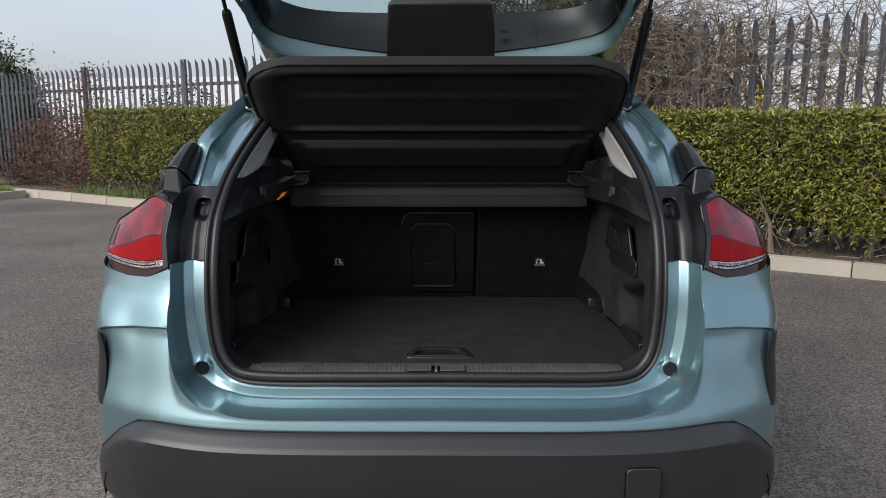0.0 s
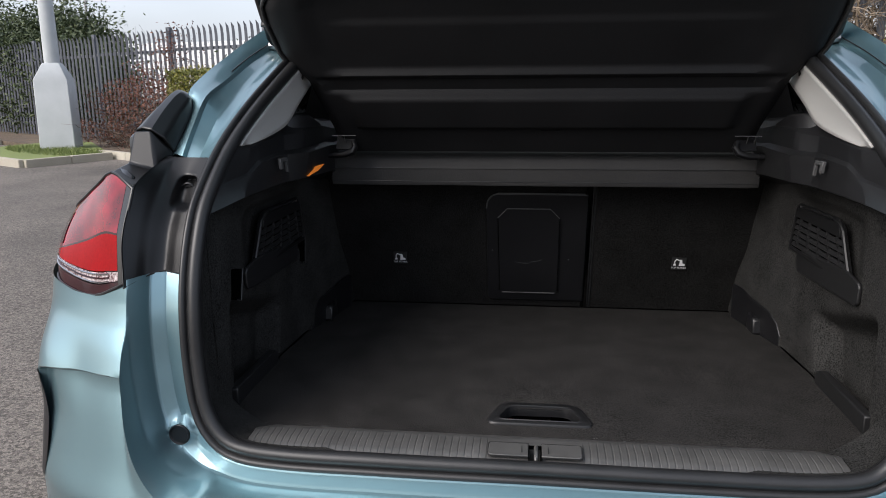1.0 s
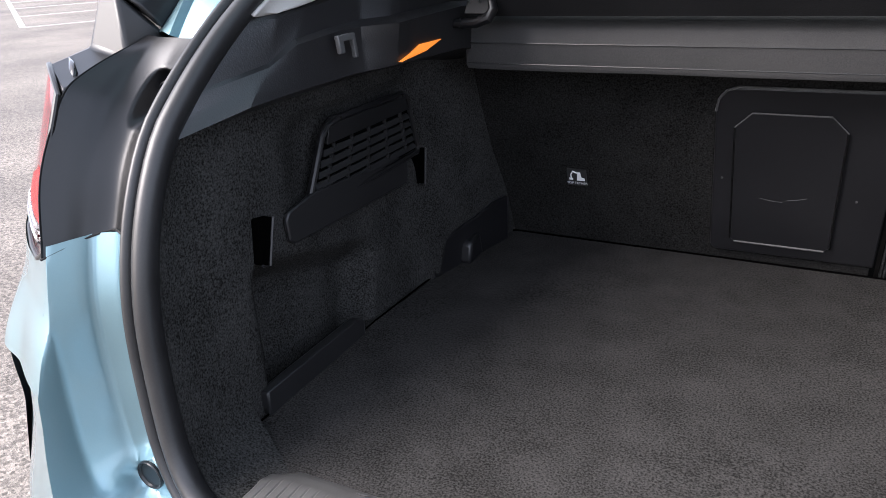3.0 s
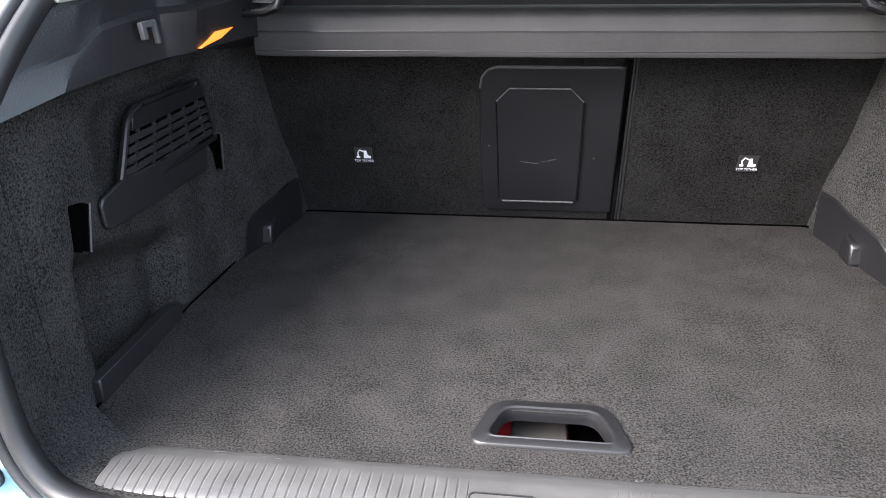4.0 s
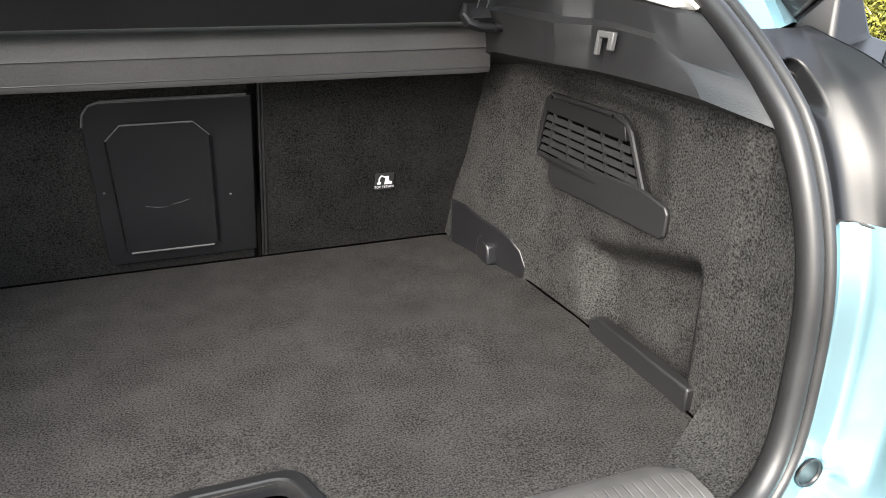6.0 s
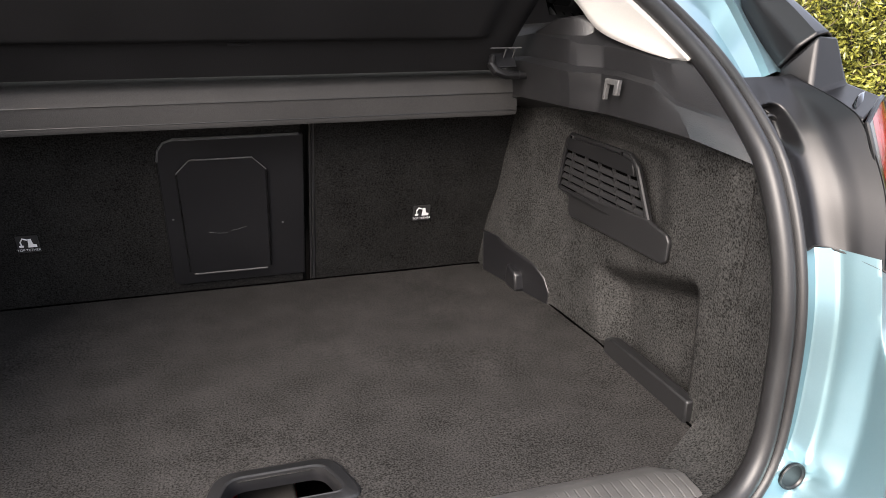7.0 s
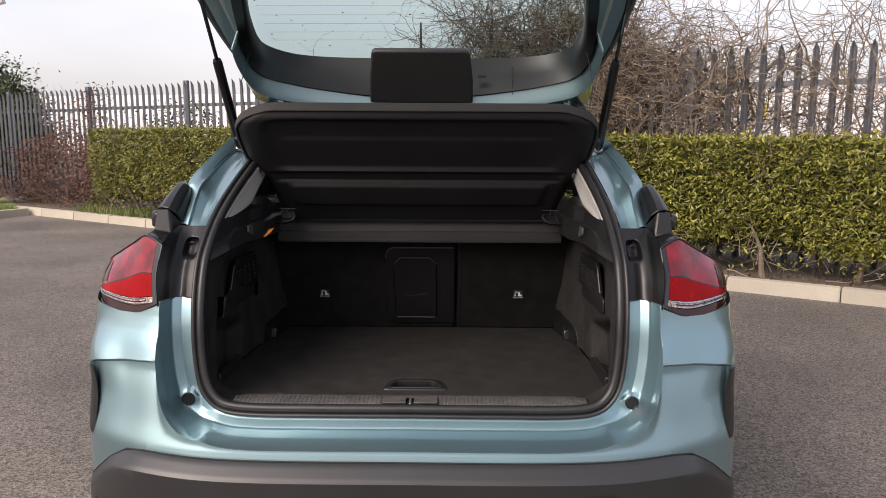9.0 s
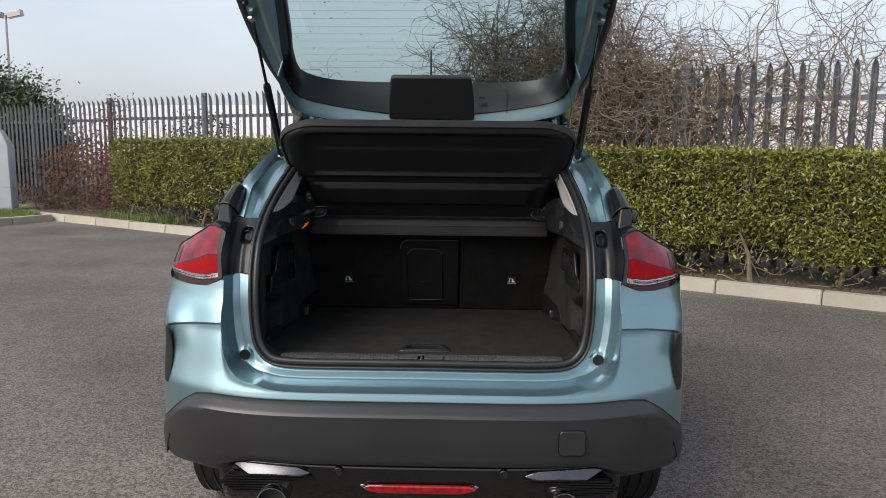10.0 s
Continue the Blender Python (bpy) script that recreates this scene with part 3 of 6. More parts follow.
for s in SIDES:
    def strip_low(a):
        return 0.06 + 0.19 * min(a / 0.8, 1)

    def strip_top(a):
        return 0.145 + 0.215 * min(a / 0.8, 1)

    def red_top(a):
        return max(strip_top(a) + 0.012, 0.49 - 0.02 * a - 0.13 * smooth_step(0.15, 0.78, a))

    def lens(lo, hi, out=0.0, s=s):
        """Part of the lens between two heights, inside the dark inner border."""
        return lambda a, b: lamp_fn(s, lo(a), hi(a), out)(0.042 + 0.958 * a, b)
    lamp = part("tail_lamp", grid(lens(lambda a: red_top(a) + 0.02, lambda a: 1.0), 40, 16), SMOKELENS, car, "translucent red tail lamp lens")
    part("lamp_border", grid(lambda a, b, s=s: lamp_fn(s, 0, 1)(0.04 * a, b), 5, 16), GLOSS, lamp, "black inner border")
    part("reflector_band", grid(lens(lambda a: 0.0, lambda a: strip_low(a) - 0.008), 30, 5), DARKLENS, lamp, "dark red lower band")
    part("indicator_strip", grid(lens(strip_low, strip_top, -0.001), 30, 6), CLEARLENS, lamp, "clear ribbed indicator strip")
    part("brake_segment", grid(lens(lambda a: strip_top(a) + 0.01, red_top), 40, 9), REDLENS, lamp, "bright red brake lamp segment")
    part("divider", grid(lens(red_top, lambda a: red_top(a) + 0.02), 40, 3), DARKLENS, lamp)
    for lo, hi, mt in ((0.50, 0.66, DARKLENS), (0.665, 0.86, REDLENS)):
        part("outer_reflector", grid(lambda a, b, s=s, lo=lo, hi=hi: lamp_fn(s, 0.47, 0.90 - 0.05 * hi, 0.0012)(lo + (hi - lo) * a, b), 8, 14), mt, lamp)
    for i in range(3):
        part("strip_rib", tube([lamp_fn(s, strip_low(k / 14) + 0.02 + 0.034 * i, 1, 0.001)(0.1 + 0.86 * k / 14, 0) for k in range(15)], 0.0013, 5), DARKLENS if i == 1 else CHROME, lamp)
    edge = [lamp_fn(s, 0, 1)(i / 20, 1.0) for i in range(20, -1, -1)] + [lamp_fn(s, 0, 1)(0, 1 - i / 8) for i in range(1, 9)] + [lamp_fn(s, 0, 1)(i / 20, 0) for i in range(1, 21)]
    part("lamp_seal", tube(edge, 0.0026, 8), MATTE, lamp, "thin black seal")
    part("lamp_housing", grid(lambda a, b, s=s: lamp_fn(s, -0.02, 1.02)(0.06 + 0.94 * a, b) + Vector((-s * 0.004, 0.02, 0)), 20, 8), GLOSS, lamp, thick=0.004)

# black panels between lamp and opening
for s in SIDES:
    P_TUCK = spline([(0.500, 0.112, 0.978), (0.501, 0.138, 1.03), (0.501, 0.176, 1.08), (0.500, 0.206, 1.106), (0.497, 0.240, 1.132)])
    P_FLANGE = spline([(0.548, 0.130, 0.978), (0.549, 0.154, 1.03), (0.548, 0.192, 1.08), (0.547, 0.219, 1.106), (0.545, 0.244, 1.132)])
    P_BEND = spline([(0.5655, 0.112, 0.974), (0.567, 0.137, 1.03), (0.568, 0.176, 1.08), (0.570, 0.208, 1.106), (0.570, 0.246, 1.132)])
    P_EDGE = spline([(0.5795, 0.074, 0.966), (0.589, 0.098, 1.03), (0.588, 0.127, 1.08), (0.587, 0.152, 1.106), (0.586, 0.247, 1.134)])

    def panel(a, b, s=s):
        t, f, m, e = P_TUCK(b), P_FLANGE(b), P_BEND(b), P_EDGE(b)
        q = spline([t, t.lerp(f, 0.6), f, m, m.lerp(e, 0.5), e])(a)
        d = ((abs(q.x - 0.538) / 0.019) ** 4 + (abs(q.z - 1.083) / 0.025) ** 4) ** 0.25
        q.y += 0.022 * (1 - smooth_step(0.62, 1.0, d)) - 0.002
        return flip(q, s)
    pan = part("pillar_panel", grid(panel, 70, 77), MATTE, car, "satin black pillar panel beside the lamp", smooth=75)
    part("panel_gap", tube([panel(k / 24, 0.0) + Vector((0, -0.001, -0.001)) for k in range(25)], 0.0013, 5), BLACKINK, pan)
    part("panel_edge", grid(lambda a, b, s=s, panel=panel: panel(1.0, a) + Vector((-0.001 * s + 0.006 * s * b, 0.07 * b, 0.0)), 30, 4), MATTE, pan)
    c = Vector((0.543 * s, 0.219, 1.084))
    part("rubber_stop", lathe(c, (0, 1, 0), [(0.02, 0.012), (-0.002, 0.012), (-0.004, 0.010), (0.001, 0.008), (0.001, 0.002)], 20), RUBBER, pan)

# black spoiler ends over the lamps: a cap that folds up into a long rounded pad
PAD_IN = spline([(0.583, 0.254, 1.144), (0.582, 0.30, 1.174), (0.582, 0.335, 1.200), (0.588, 0.356, 1.212)])
PAD_MID = spline([(0.604, 0.234, 1.175), (0.602, 0.286, 1.208), (0.598, 0.332, 1.230), (0.595, 0.362, 1.224)])
PAD_OUT = spline([(0.635, 0.248, 1.174), (0.629, 0.310, 1.206), (0.617, 0.360, 1.231), (0.604, 0.385, 1.224)])


def cap_mesh(s):
    """Flat cap over the lamp with two facets that rise to the pad."""
    bm = bmesh.new()
    top = {"rear_out": (0.643, 0.168, 1.116), "rear_in": (0.586, 0.136, 1.100), "tip": (0.594, 0.222, 1.112), "front_out": (0.636, 0.214, 1.127),
           "ridge": (0.604, 0.231, 1.176), "high_out": (0.636, 0.239, 1.174), "high_in": (0.582, 0.253, 1.143), "low_in": (0.583, 0.243, 1.117)}
    v = {k: bm.verts.new((p[0] * s, p[1], p[2])) for k, p in top.items()}
    for f in (("rear_out", "rear_in", "tip", "front_out"), ("front_out", "tip", "ridge", "high_out"), ("tip", "low_in", "high_in", "ridge")):
        bm.faces.new([v[k] for k in f])
    ring = ["rear_in", "tip", "low_in", "high_in", "ridge", "high_out", "front_out", "rear_out"]
    deep = [bm.verts.new((v[k].co.x, v[k].co.y + 0.035, v[k].co.z - 0.035)) for k in ring]
    for i in range(8):
        j = (i + 1) % 8
        bm.faces.new((v[ring[i]], v[ring[j]], deep[j], deep[i]))
    return bm


def loft(inn, mid, outer, s):
    def fn(a, b):
        p, m, q = inn(a), mid(a), outer(a)
        rows = [p + Vector((0.004, 0.05, -0.03)), p, p.lerp(m, 0.5) + Vector((-0.004, -0.003, 0.003)), m, m.lerp(q, 0.5) + Vector((0.002, -0.002, 0.003)), q, q + Vector((0.008, 0.006, -0.012)), q + Vector((0.012, 0.04, -0.05))]
        i = b * 7
        j = min(int(i), 6)
        return flip(rows[j].lerp(rows[j + 1], i - j), s)
    return fn


for s in SIDES:
    se = part("spoiler_end", cap_mesh(s), SATIN, car, "faceted satin black spoiler end above the tail lamp", smooth=40, bevel=0.004)
    part("spoiler_pad", grid(loft(PAD_IN, PAD_MID, PAD_OUT, s), 30, 29), MATTE, se, "long rounded black pad", smooth=38, thick=0.003)
    fill = [(0.577, 0.262, 1.10), (0.645, 0.262, 1.10), (0.577, 0.30, 1.16), (0.635, 0.29, 1.185), (0.60, 0.37, 1.205), (0.60, 0.37, 1.10), (0.64, 0.35, 1.10)]
    part("spoiler_core", hull([(s * a, b, c) for a, b, c in fill]), MATTE, se)
    heel = [(0.585, 0.150, 1.085), (0.640, 0.180, 1.098), (0.588, 0.150, 1.098), (0.640, 0.178, 1.112), (0.64, 0.27, 1.12), (0.69, 0.27, 1.07), (0.58, 0.27, 1.06)]
    part("spoiler_heel", hull([(s * a, b, c) for a, b, c in heel]), MATTE, se)
    nub = [(0.638, 0.25, 1.128), (0.638, 0.25, 1.162), (0.660, 0.262, 1.126), (0.664, 0.27, 1.158), (0.655, 0.33, 1.165), (0.655, 0.33, 1.12), (0.652, 0.262, 1.168)]
    part("spoiler_nub", hull([(s * a, b, c) for a, b, c in nub]), GLOSS, se, bevel=0.005)

# painted pillar from the lamps up to the roof
PIL_OUT = spline([(0.585, 0.256, 1.134), (0.583, 0.30, 1.168), (0.584, 0.340, 1.205), (0.595, 0.355, 1.233), (0.575, 0.50, 1.300), (0.553, 0.63, 1.352), (0.53, 0.80, 1.415), (0.51, 0.98, 1.46)])
PIL_MID = spline([(0.566, 0.250, 1.134), (0.563, 0.29, 1.183), (0.561, 0.328, 1.229), (0.559, 0.37, 1.252), (0.549, 0.49, 1.300), (0.531, 0.61, 1.342), (0.512, 0.78, 1.405), (0.49, 0.96, 1.46)])
u0, u1 = find_open(1.130), find_open(1.42)
for s in SIDES:
    def pillar(a, b, s=s):
        p, out, back = opening(u0 + (u1 - u0) * a)
        inner = p + out * 0.006
        deep = p + out * 0.016 + Vector((0, 0.010, 0.0))
        mid, outer = PIL_MID(a) + Vector((0, 0.020, -0.014)) * smooth_step(0.02, 0.3, a), PIL_OUT(a)
        low = mid + Vector((-0.004, 0.010, -0.005))
        pts = [inner, inner.lerp(deep, 0.6), deep, deep.lerp(low, 0.45) + Vector((0, 0.006, -0.003)), low, mid + Vector((-0.001, 0.002, -0.001)), mid.lerp(outer, 0.5) + Vector((0, 0.001, 0.002)), outer]
        i = b * 7
        j = min(int(i), 6)
        return flip(pts[j].lerp(pts[j + 1], i - j), s)
    part("rear_pillar", grid(pillar, 50, 22), PAINT, car, "turquoise painted rear pillar and gutter")
    part("gutter_seam", tube([flip(PIL_MID(0.30 + 0.6 * i / 20) + Vector((0.002, 0.019, -0.012)), s) for i in range(21)], 0.0012, 5), RUBBER, car)

    def haunch(a, b, s=s):
        top = PIL_OUT(a * 0.9 + 0.1)
        belt = Vector((0.79 + 0.06 * a, 0.52 + a * 0.9, 0.97))
        mid = top.lerp(belt, 0.45) + Vector((0.0, 0, 0.02))
        q = top.lerp(mid, b / 0.5) if b < 0.5 else mid.lerp(belt, (b - 0.5) / 0.5)
        return flip(q, s)
    part("haunch", grid(haunch, 24, 14), PAINT, car, "turquoise painted haunch above the wheel")


# flanks, roof and front of the car
ROOF = spline([(0.98, 1.462), (1.5, 1.515), (2.1, 1.52), (2.6, 1.43), (3.25, 1.08), (3.8, 0.99), (4.1, 0.88), (4.22, 0.6)])
for s in SIDES:
    def flank(a, b, s=s):
        y = 0.64 + 3.48 * a
        z = 0.32 + 0.65 * b
        w = 0.868 - 0.02 * (b - 0.5) ** 2 - 0.35 * smooth_step(3.4, 4.2, y) ** 2
        for wy in (0.80, 3.46):
            r = math.hypot(y - wy, z - 0.36)
            if r < 0.37:
                z = max(z, 0.36 + math.sqrt(max(0, 0.37 ** 2 - (y - wy) ** 2)))
        return flip(Vector((w, y, z)), s)
    part("flank", grid(flank, 90, 14), PAINT, car, "turquoise painted flank", thick=0.004)

    def sidewin(a, b, s=s):
        y = 1.1 + 1.9 * a
        top = 1.44 if y < 2.4 else 1.44 - (y - 2.4) * 0.62
        return flip(Vector((0.86 - 0.30 * b, y, 1.01 + (top - 1.01) * b)), s)
    part("side_window", grid(sidewin, 16, 6), DARKWINDOW, car, "dark side glass", thick=0.004)


def roof(a, b):
    r = ROOF(a)
    half = 0.53 + 0.33 * smooth_step(2.5, 3.3, r.x)
    c = (b * 2 - 1)
    return Vector((c * half, r.x, r.y - 0.05 * c ** 4))


part("roof_and_bonnet", grid(roof, 60, 13), PAINT, car, "turquoise painted roof and bonnet", thick=0.004)
part("roof_lining", grid(lambda a, b: Vector(((b * 2 - 1) * 0.5, 0.93 + 1.7 * a, 1.425 + 0.03 * math.sin(math.pi * a))), 12, 7), SEATCLOTH, car, "dark roof lining", thick=0.01)
# unseen board added to keep light from entering through the cabin
part("cabin_bulkhead", box((0, 3.0, 0.75), (1.6, 0.05, 0.6)), GRAIN, car, "unseen dark board closing the cabin", bevel=0.02)
part("aerial", tube([(-0.018, 1.24, 1.47), (-0.018, 1.235, 1.49), (-0.018, 1.22, 1.60), (-0.018, 1.20, 1.765)], [0.014, 0.008, 0.0045, 0.0032], 8), GRAIN, car, "black rod aerial on the roof")


def wheel(x, y, s):
    w = part("wheel", tube([(x - 0.1 * s, y, 0.335), (x - 0.095 * s, y, 0.335), (x + 0.085 * s, y, 0.335), (x + 0.1 * s, y, 0.335)], [0.30, 0.335, 0.335, 0.30], 48), TYRE, car, "black tyre on a grey wheel")
    for k in range(4):
        xx = x + (-0.06 + 0.04 * k)
        part("tread_groove", tube([Vector((xx, y + 0.3355 * math.cos(a), 0.335 + 0.3355 * math.sin(a))) for a in [2 * math.pi * i / 48 for i in range(49)]], 0.004, 4), GLOSS, w)
    part("rim", lathe((x, y, 0.335), (s, 0, 0), [(0.07, 0.22), (0.102, 0.22), (0.104, 0.2), (0.085, 0.02)], 32), STEEL, w, "grey alloy rim")


for s in SIDES:
    wheel(0.755 * s, 0.80, s)
    wheel(0.755 * s, 3.46, s)

# ---------------------------------------------------------------- seal round the load opening
SEAL = [(-0.0055 + 0.0058 * math.cos(radians(a)), 0.0075 + 0.0085 * math.sin(radians(a))) for a in (-20, 15, 45, 75, 105, 135, 165)]      # slim outer lip
SEAL += [(-0.0215 + 0.0098 * math.cos(radians(a)), 0.0045 + 0.0115 * math.sin(radians(a))) for a in (30, 50, 70, 90, 110, 130, 150, 175, 205, 235)]      # round main bead
SEAL += [(-0.024, -0.010), (-0.006, -0.010)]
ring = []
for i in range(240):
    u = i / 240 * 2
    s = 1 if u <= 1 else -1
    p, out, back = opening(u if u <= 1 else 2 - u)
    ring.append((flip(p, s), flip(out, s), flip(back, s)))
part("boot_seal", sweep(ring, SEAL, closed=True), RUBBER, car, "thick black rubber seal round the load opening", smooth=70)

# ---------------------------------------------------------------- load space
FLOOR_Z = 0.725


def wall_x(y):
    return table(y, [(0.10, 0.494), (0.20, 0.497), (0.45, 0.500), (0.60, 0.491), (0.70, 0.474), (0.76, 0.460), (0.85, 0.447)])


def top_z(y):
    """Lower edge of the plastic trim above the carpet."""
    return table(y, [(0.10, 1.042), (0.20, 1.049), (0.25, 1.056), (0.43, 1.068), (0.53, 1.076), (0.69, 1.050), (0.85, 1.05)])


def side_carpet(s):
    def fn(a, b):
        y = 0.17 + 0.69 * a
        z = FLOOR_Z - 0.02 + (top_z(y) + 0.03 - FLOOR_Z) * b
        x = wall_x(y)
        # storage recess with a sloping roof, and a softer hollow towards the wheel
        edge = smooth_step(0.235, 0.262, y) * (1 - smooth_step(0.425, 0.462, y + (z - 0.73) * -0.25))
        roofz = 0.905 - 0.25 * (y - 0.25)
        x += 0.05 * edge * (1 - smooth_step(roofz - 0.05, roofz, z)) * (0.75 + 0.25 * smooth_step(0.40, 0.28, y))
        x += 0.012 * smooth_step(0.30, 0.36, y) * (1 - smooth_step(0.56, 0.62, y)) * smooth_step(0.90, 0.93, z) * (1 - smooth_step(1.02, 1.04, z))
        x -= 0.010 * smooth_step(0.55, 0.62, y) * (1 - smooth_step(0.80, 0.90, z))
        x += 0.003 * noise.noise(Vector((y * 9, z * 9, s)))
        return Vector((s * x, y, z))
    return fn


for s in SIDES:
    part("side_lining", grid(side_carpet(s), 90, 60), SIDECARPET, car, "charcoal felt lined side wall with a storage recess", smooth=60)

    # lining between seal and side wall, round the lower corner
    def return_fn(a, b, s=s):
        ua = 0.13 + (find_open(1.062) - 0.13) * a
        p, out, back = opening(ua)
        p = p - out * 0.024 - back * 0.004
        tgt = Vector((wall_x(0.2) - 0.0015, 0.205, max(p.z, FLOOR_Z)))
        if p.z < 0.80:
            k = smooth_step(0.70, 0.80, p.z)
            tgt = Vector((0.405 + 0.09 * smooth_step(0.40, 0.468, p.x), 0.150 + 0.05 * smooth_step(0.40, 0.46, p.x), FLOOR_Z + max(0, p.z - 0.735) * 1.1))
        q = p.lerp(tgt, b) + Vector((0.006 * math.sin(math.pi * b), 0, 0))
        return flip(q, s)
    part("corner_lining", grid(return_fn, 60, 10), SIDECARPET, car, "felt lined corner beside the sill", smooth=60)

    # upper plastic trim: a lit end face by the seal, then two tiers that step inwards under the shelf
    LIP = [(0.458, 0.232, 1.071), (0.4535, 0.300, 1.073), (0.449, 0.395, 1.073), (0.445, 0.412, 1.073), (0.4265, 0.455, 1.074), (0.4235, 0.475, 1.074), (0.421, 0.61, 1.069), (0.425, 0.70, 1.055), (0.43, 0.86, 1.05)]
    FOLD = [(0.466, 0.276, 1.100), (0.459, 0.315, 1.116), (0.452, 0.380, 1.121), (0.446, 0.412, 1.121), (0.418, 0.448, 1.121), (0.415, 0.47, 1.122), (0.418, 0.61, 1.122), (0.425, 0.70, 1.112), (0.43, 0.86, 1.11)]
    TIER = [(0.4715, 0.282, 1.103), (0.4655, 0.320, 1.121), (0.460, 0.385, 1.126), (0.456, 0.425, 1.127), (0.437, 0.462, 1.127), (0.434, 0.48, 1.128), (0.434, 0.61, 1.128), (0.44, 0.70, 1.12), (0.445, 0.86, 1.12)]
    BROW = [(0.4725, 0.305, 1.142), (0.468, 0.345, 1.147), (0.464, 0.405, 1.152), (0.460, 0.436, 1.153), (0.444, 0.478, 1.154), (0.440, 0.492, 1.158), (0.438, 0.61, 1.160), (0.444, 0.70, 1.15), (0.45, 0.86, 1.14)]

    def upper(a, b, s=s):
        i = a * 9
        j = min(int(i), 8)
        f = i - j
        rails = []
        for line in (LIP, FOLD, TIER, BROW):
            p = Vector(line[max(j - 1, 0)]).lerp(Vector(line[j]), f) if j else None
            rails.append(p)
        if j == 0:     # end face between the seal and the first edge
            for k, line in enumerate((LIP, FOLD, TIER, BROW)):
                z = (1.057, 1.092, 1.096, 1.150)[k]
                o, out, back = opening(find_open(z))
                e = o - out * 0.024 - back * 0.004
                rails[k] = e.lerp(Vector(line[0]), f)
        lip, fold, tier, brow = rails
        w = wall_x(lip.y) + 0.012
        under = Vector((w, lip.y + 0.004, lip.z - 0.022 * min(1.0, a * 9)))
        back = Vector((max(brow.x, 0.50) + 0.012, brow.y + 0.01, brow.z + 0.022))
        pts = [under, lip, lip.lerp(fold, 0.5) + Vector((0.0015, 0, 0)), fold, tier, tier.lerp(brow, 0.5), brow, brow.lerp(back, 0.3) + Vector((0, 0, 0.008)), back]
        i = b * 8
        j = min(int(i), 7)
        return flip(pts[j].lerp(pts[j + 1], i - j), s)
    trim = part("upper_side_trim", grid(upper, 91, 33), TRIMGREY, car, "black grained plastic side ledge in two tiers", smooth=22)
    block = [(0.462, 0.47, 1.150), (0.448, 0.49, 1.158), (0.437, 0.61, 1.158), (0.470, 0.475, 1.180), (0.452, 0.495, 1.189), (0.437, 0.535, 1.184), (0.436, 0.60, 1.165), (0.51, 0.48, 1.15), (0.51, 0.62, 1.15), (0.51, 0.49, 1.188)]
    part("trim_block", hull([(s * x, y, z) for x, y, z in block]), TRIMGREY, trim, bevel=0.004)
    hook = [(-0.014, 0.011), (0.014, 0.011), (0.014, -0.015), (0.009, -0.015), (0.009, 0.004), (-0.006, 0.004), (-0.006, -0.008), (-0.014, -0.008)]
    part("bag_hook", plate(hook, (s * 0.4455, 0.376, 1.107), (-0.10 * s, 1, 0), (0.12 * s, 0, 1), -0.006 * s), GREYCLIP, trim, "grey plastic bag hook", bevel=0.0012)

    # pale inner pillar cover
    PALE_LOW = spline([(0.490, 0.312, 1.150), (0.474, 0.310, 1.147), (0.463, 0.402, 1.160), (0.457, 0.452, 1.174), (0.452, 0.498, 1.203), (0.447, 0.58, 1.245)])

    def pale(a, b, s=s):
        lo = PALE_LOW(a)
        hi_p, out, back = opening(find_open(1.152) + (find_open(1.31) - find_open(1.152)) * max(0.0, a - 0.05) / 0.95)
        hi = hi_p - out * 0.032
        q = lo.lerp(hi, b) + Vector((0.003 * math.sin(math.pi * b), -0.002 * math.sin(math.pi * b), 0))
        return flip(q, s)
    part("pillar_cover", grid(pale, 30, 9), PALETRIM, car, "pale grey inner pillar cover", thick=0.004)
    part("quarter_lining", grid(lambda a, b, s=s: Vector((s * (0.535 - 0.06 * b), 0.28 + 0.74 * a, 1.10 + (0.015 + 0.33 * a) * b)), 12, 6), GRAIN, car, "black lining beside the rear quarter window", thick=0.004)
    part("quarter_glass", grid(lambda a, b, s=s: Vector((s * (0.492 - 0.025 * b), 0.47 + 0.20 * a, 1.185 + (0.02 + 0.06 * a) * b)), 8, 5), DARKWINDOW, car, "dark rear quarter glass", thick=0.003)
    part("shelf_support", box((s * 0.455, 0.74, 1.085), (0.04, 0.22, 0.03)), GRAIN, car, bevel=0.008)

    # speaker grille: overlapping slats in a slanted frame
    def on_grille(y, z, off=0.0):
        return Vector((s * (0.5305 - 0.085 * y - off), y, z))
    lip = [(0.343, 0.926), (0.350, 0.922), (0.572, 0.934), (0.574, 0.944), (0.556, 1.012), (0.546, 1.019), (0.400, 1.017), (0.385, 1.008)]
    # the backing's near-black colour stands in for shade between the slats
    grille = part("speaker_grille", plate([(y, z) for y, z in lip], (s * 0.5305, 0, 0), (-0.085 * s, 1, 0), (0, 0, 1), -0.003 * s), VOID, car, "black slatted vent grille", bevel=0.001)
    rim_pts = [on_grille(y, z, 0.004) for y, z in lip]
    part("grille_frame", tube(rim_pts + rim_pts[:1], 0.0042, 6), GRILLE, grille)
    head = [(0.392, 1.014), (0.548, 1.016), (0.554, 0.997), (0.386, 0.992)]
    part("grille_head", hull([on_grille(y, z, o) for y, z in head for o in (0.001, 0.008)]), GRILLE, grille, bevel=0.001)
    edge_b, edge_t = (0.352, 0.566), (0.384, 0.552)
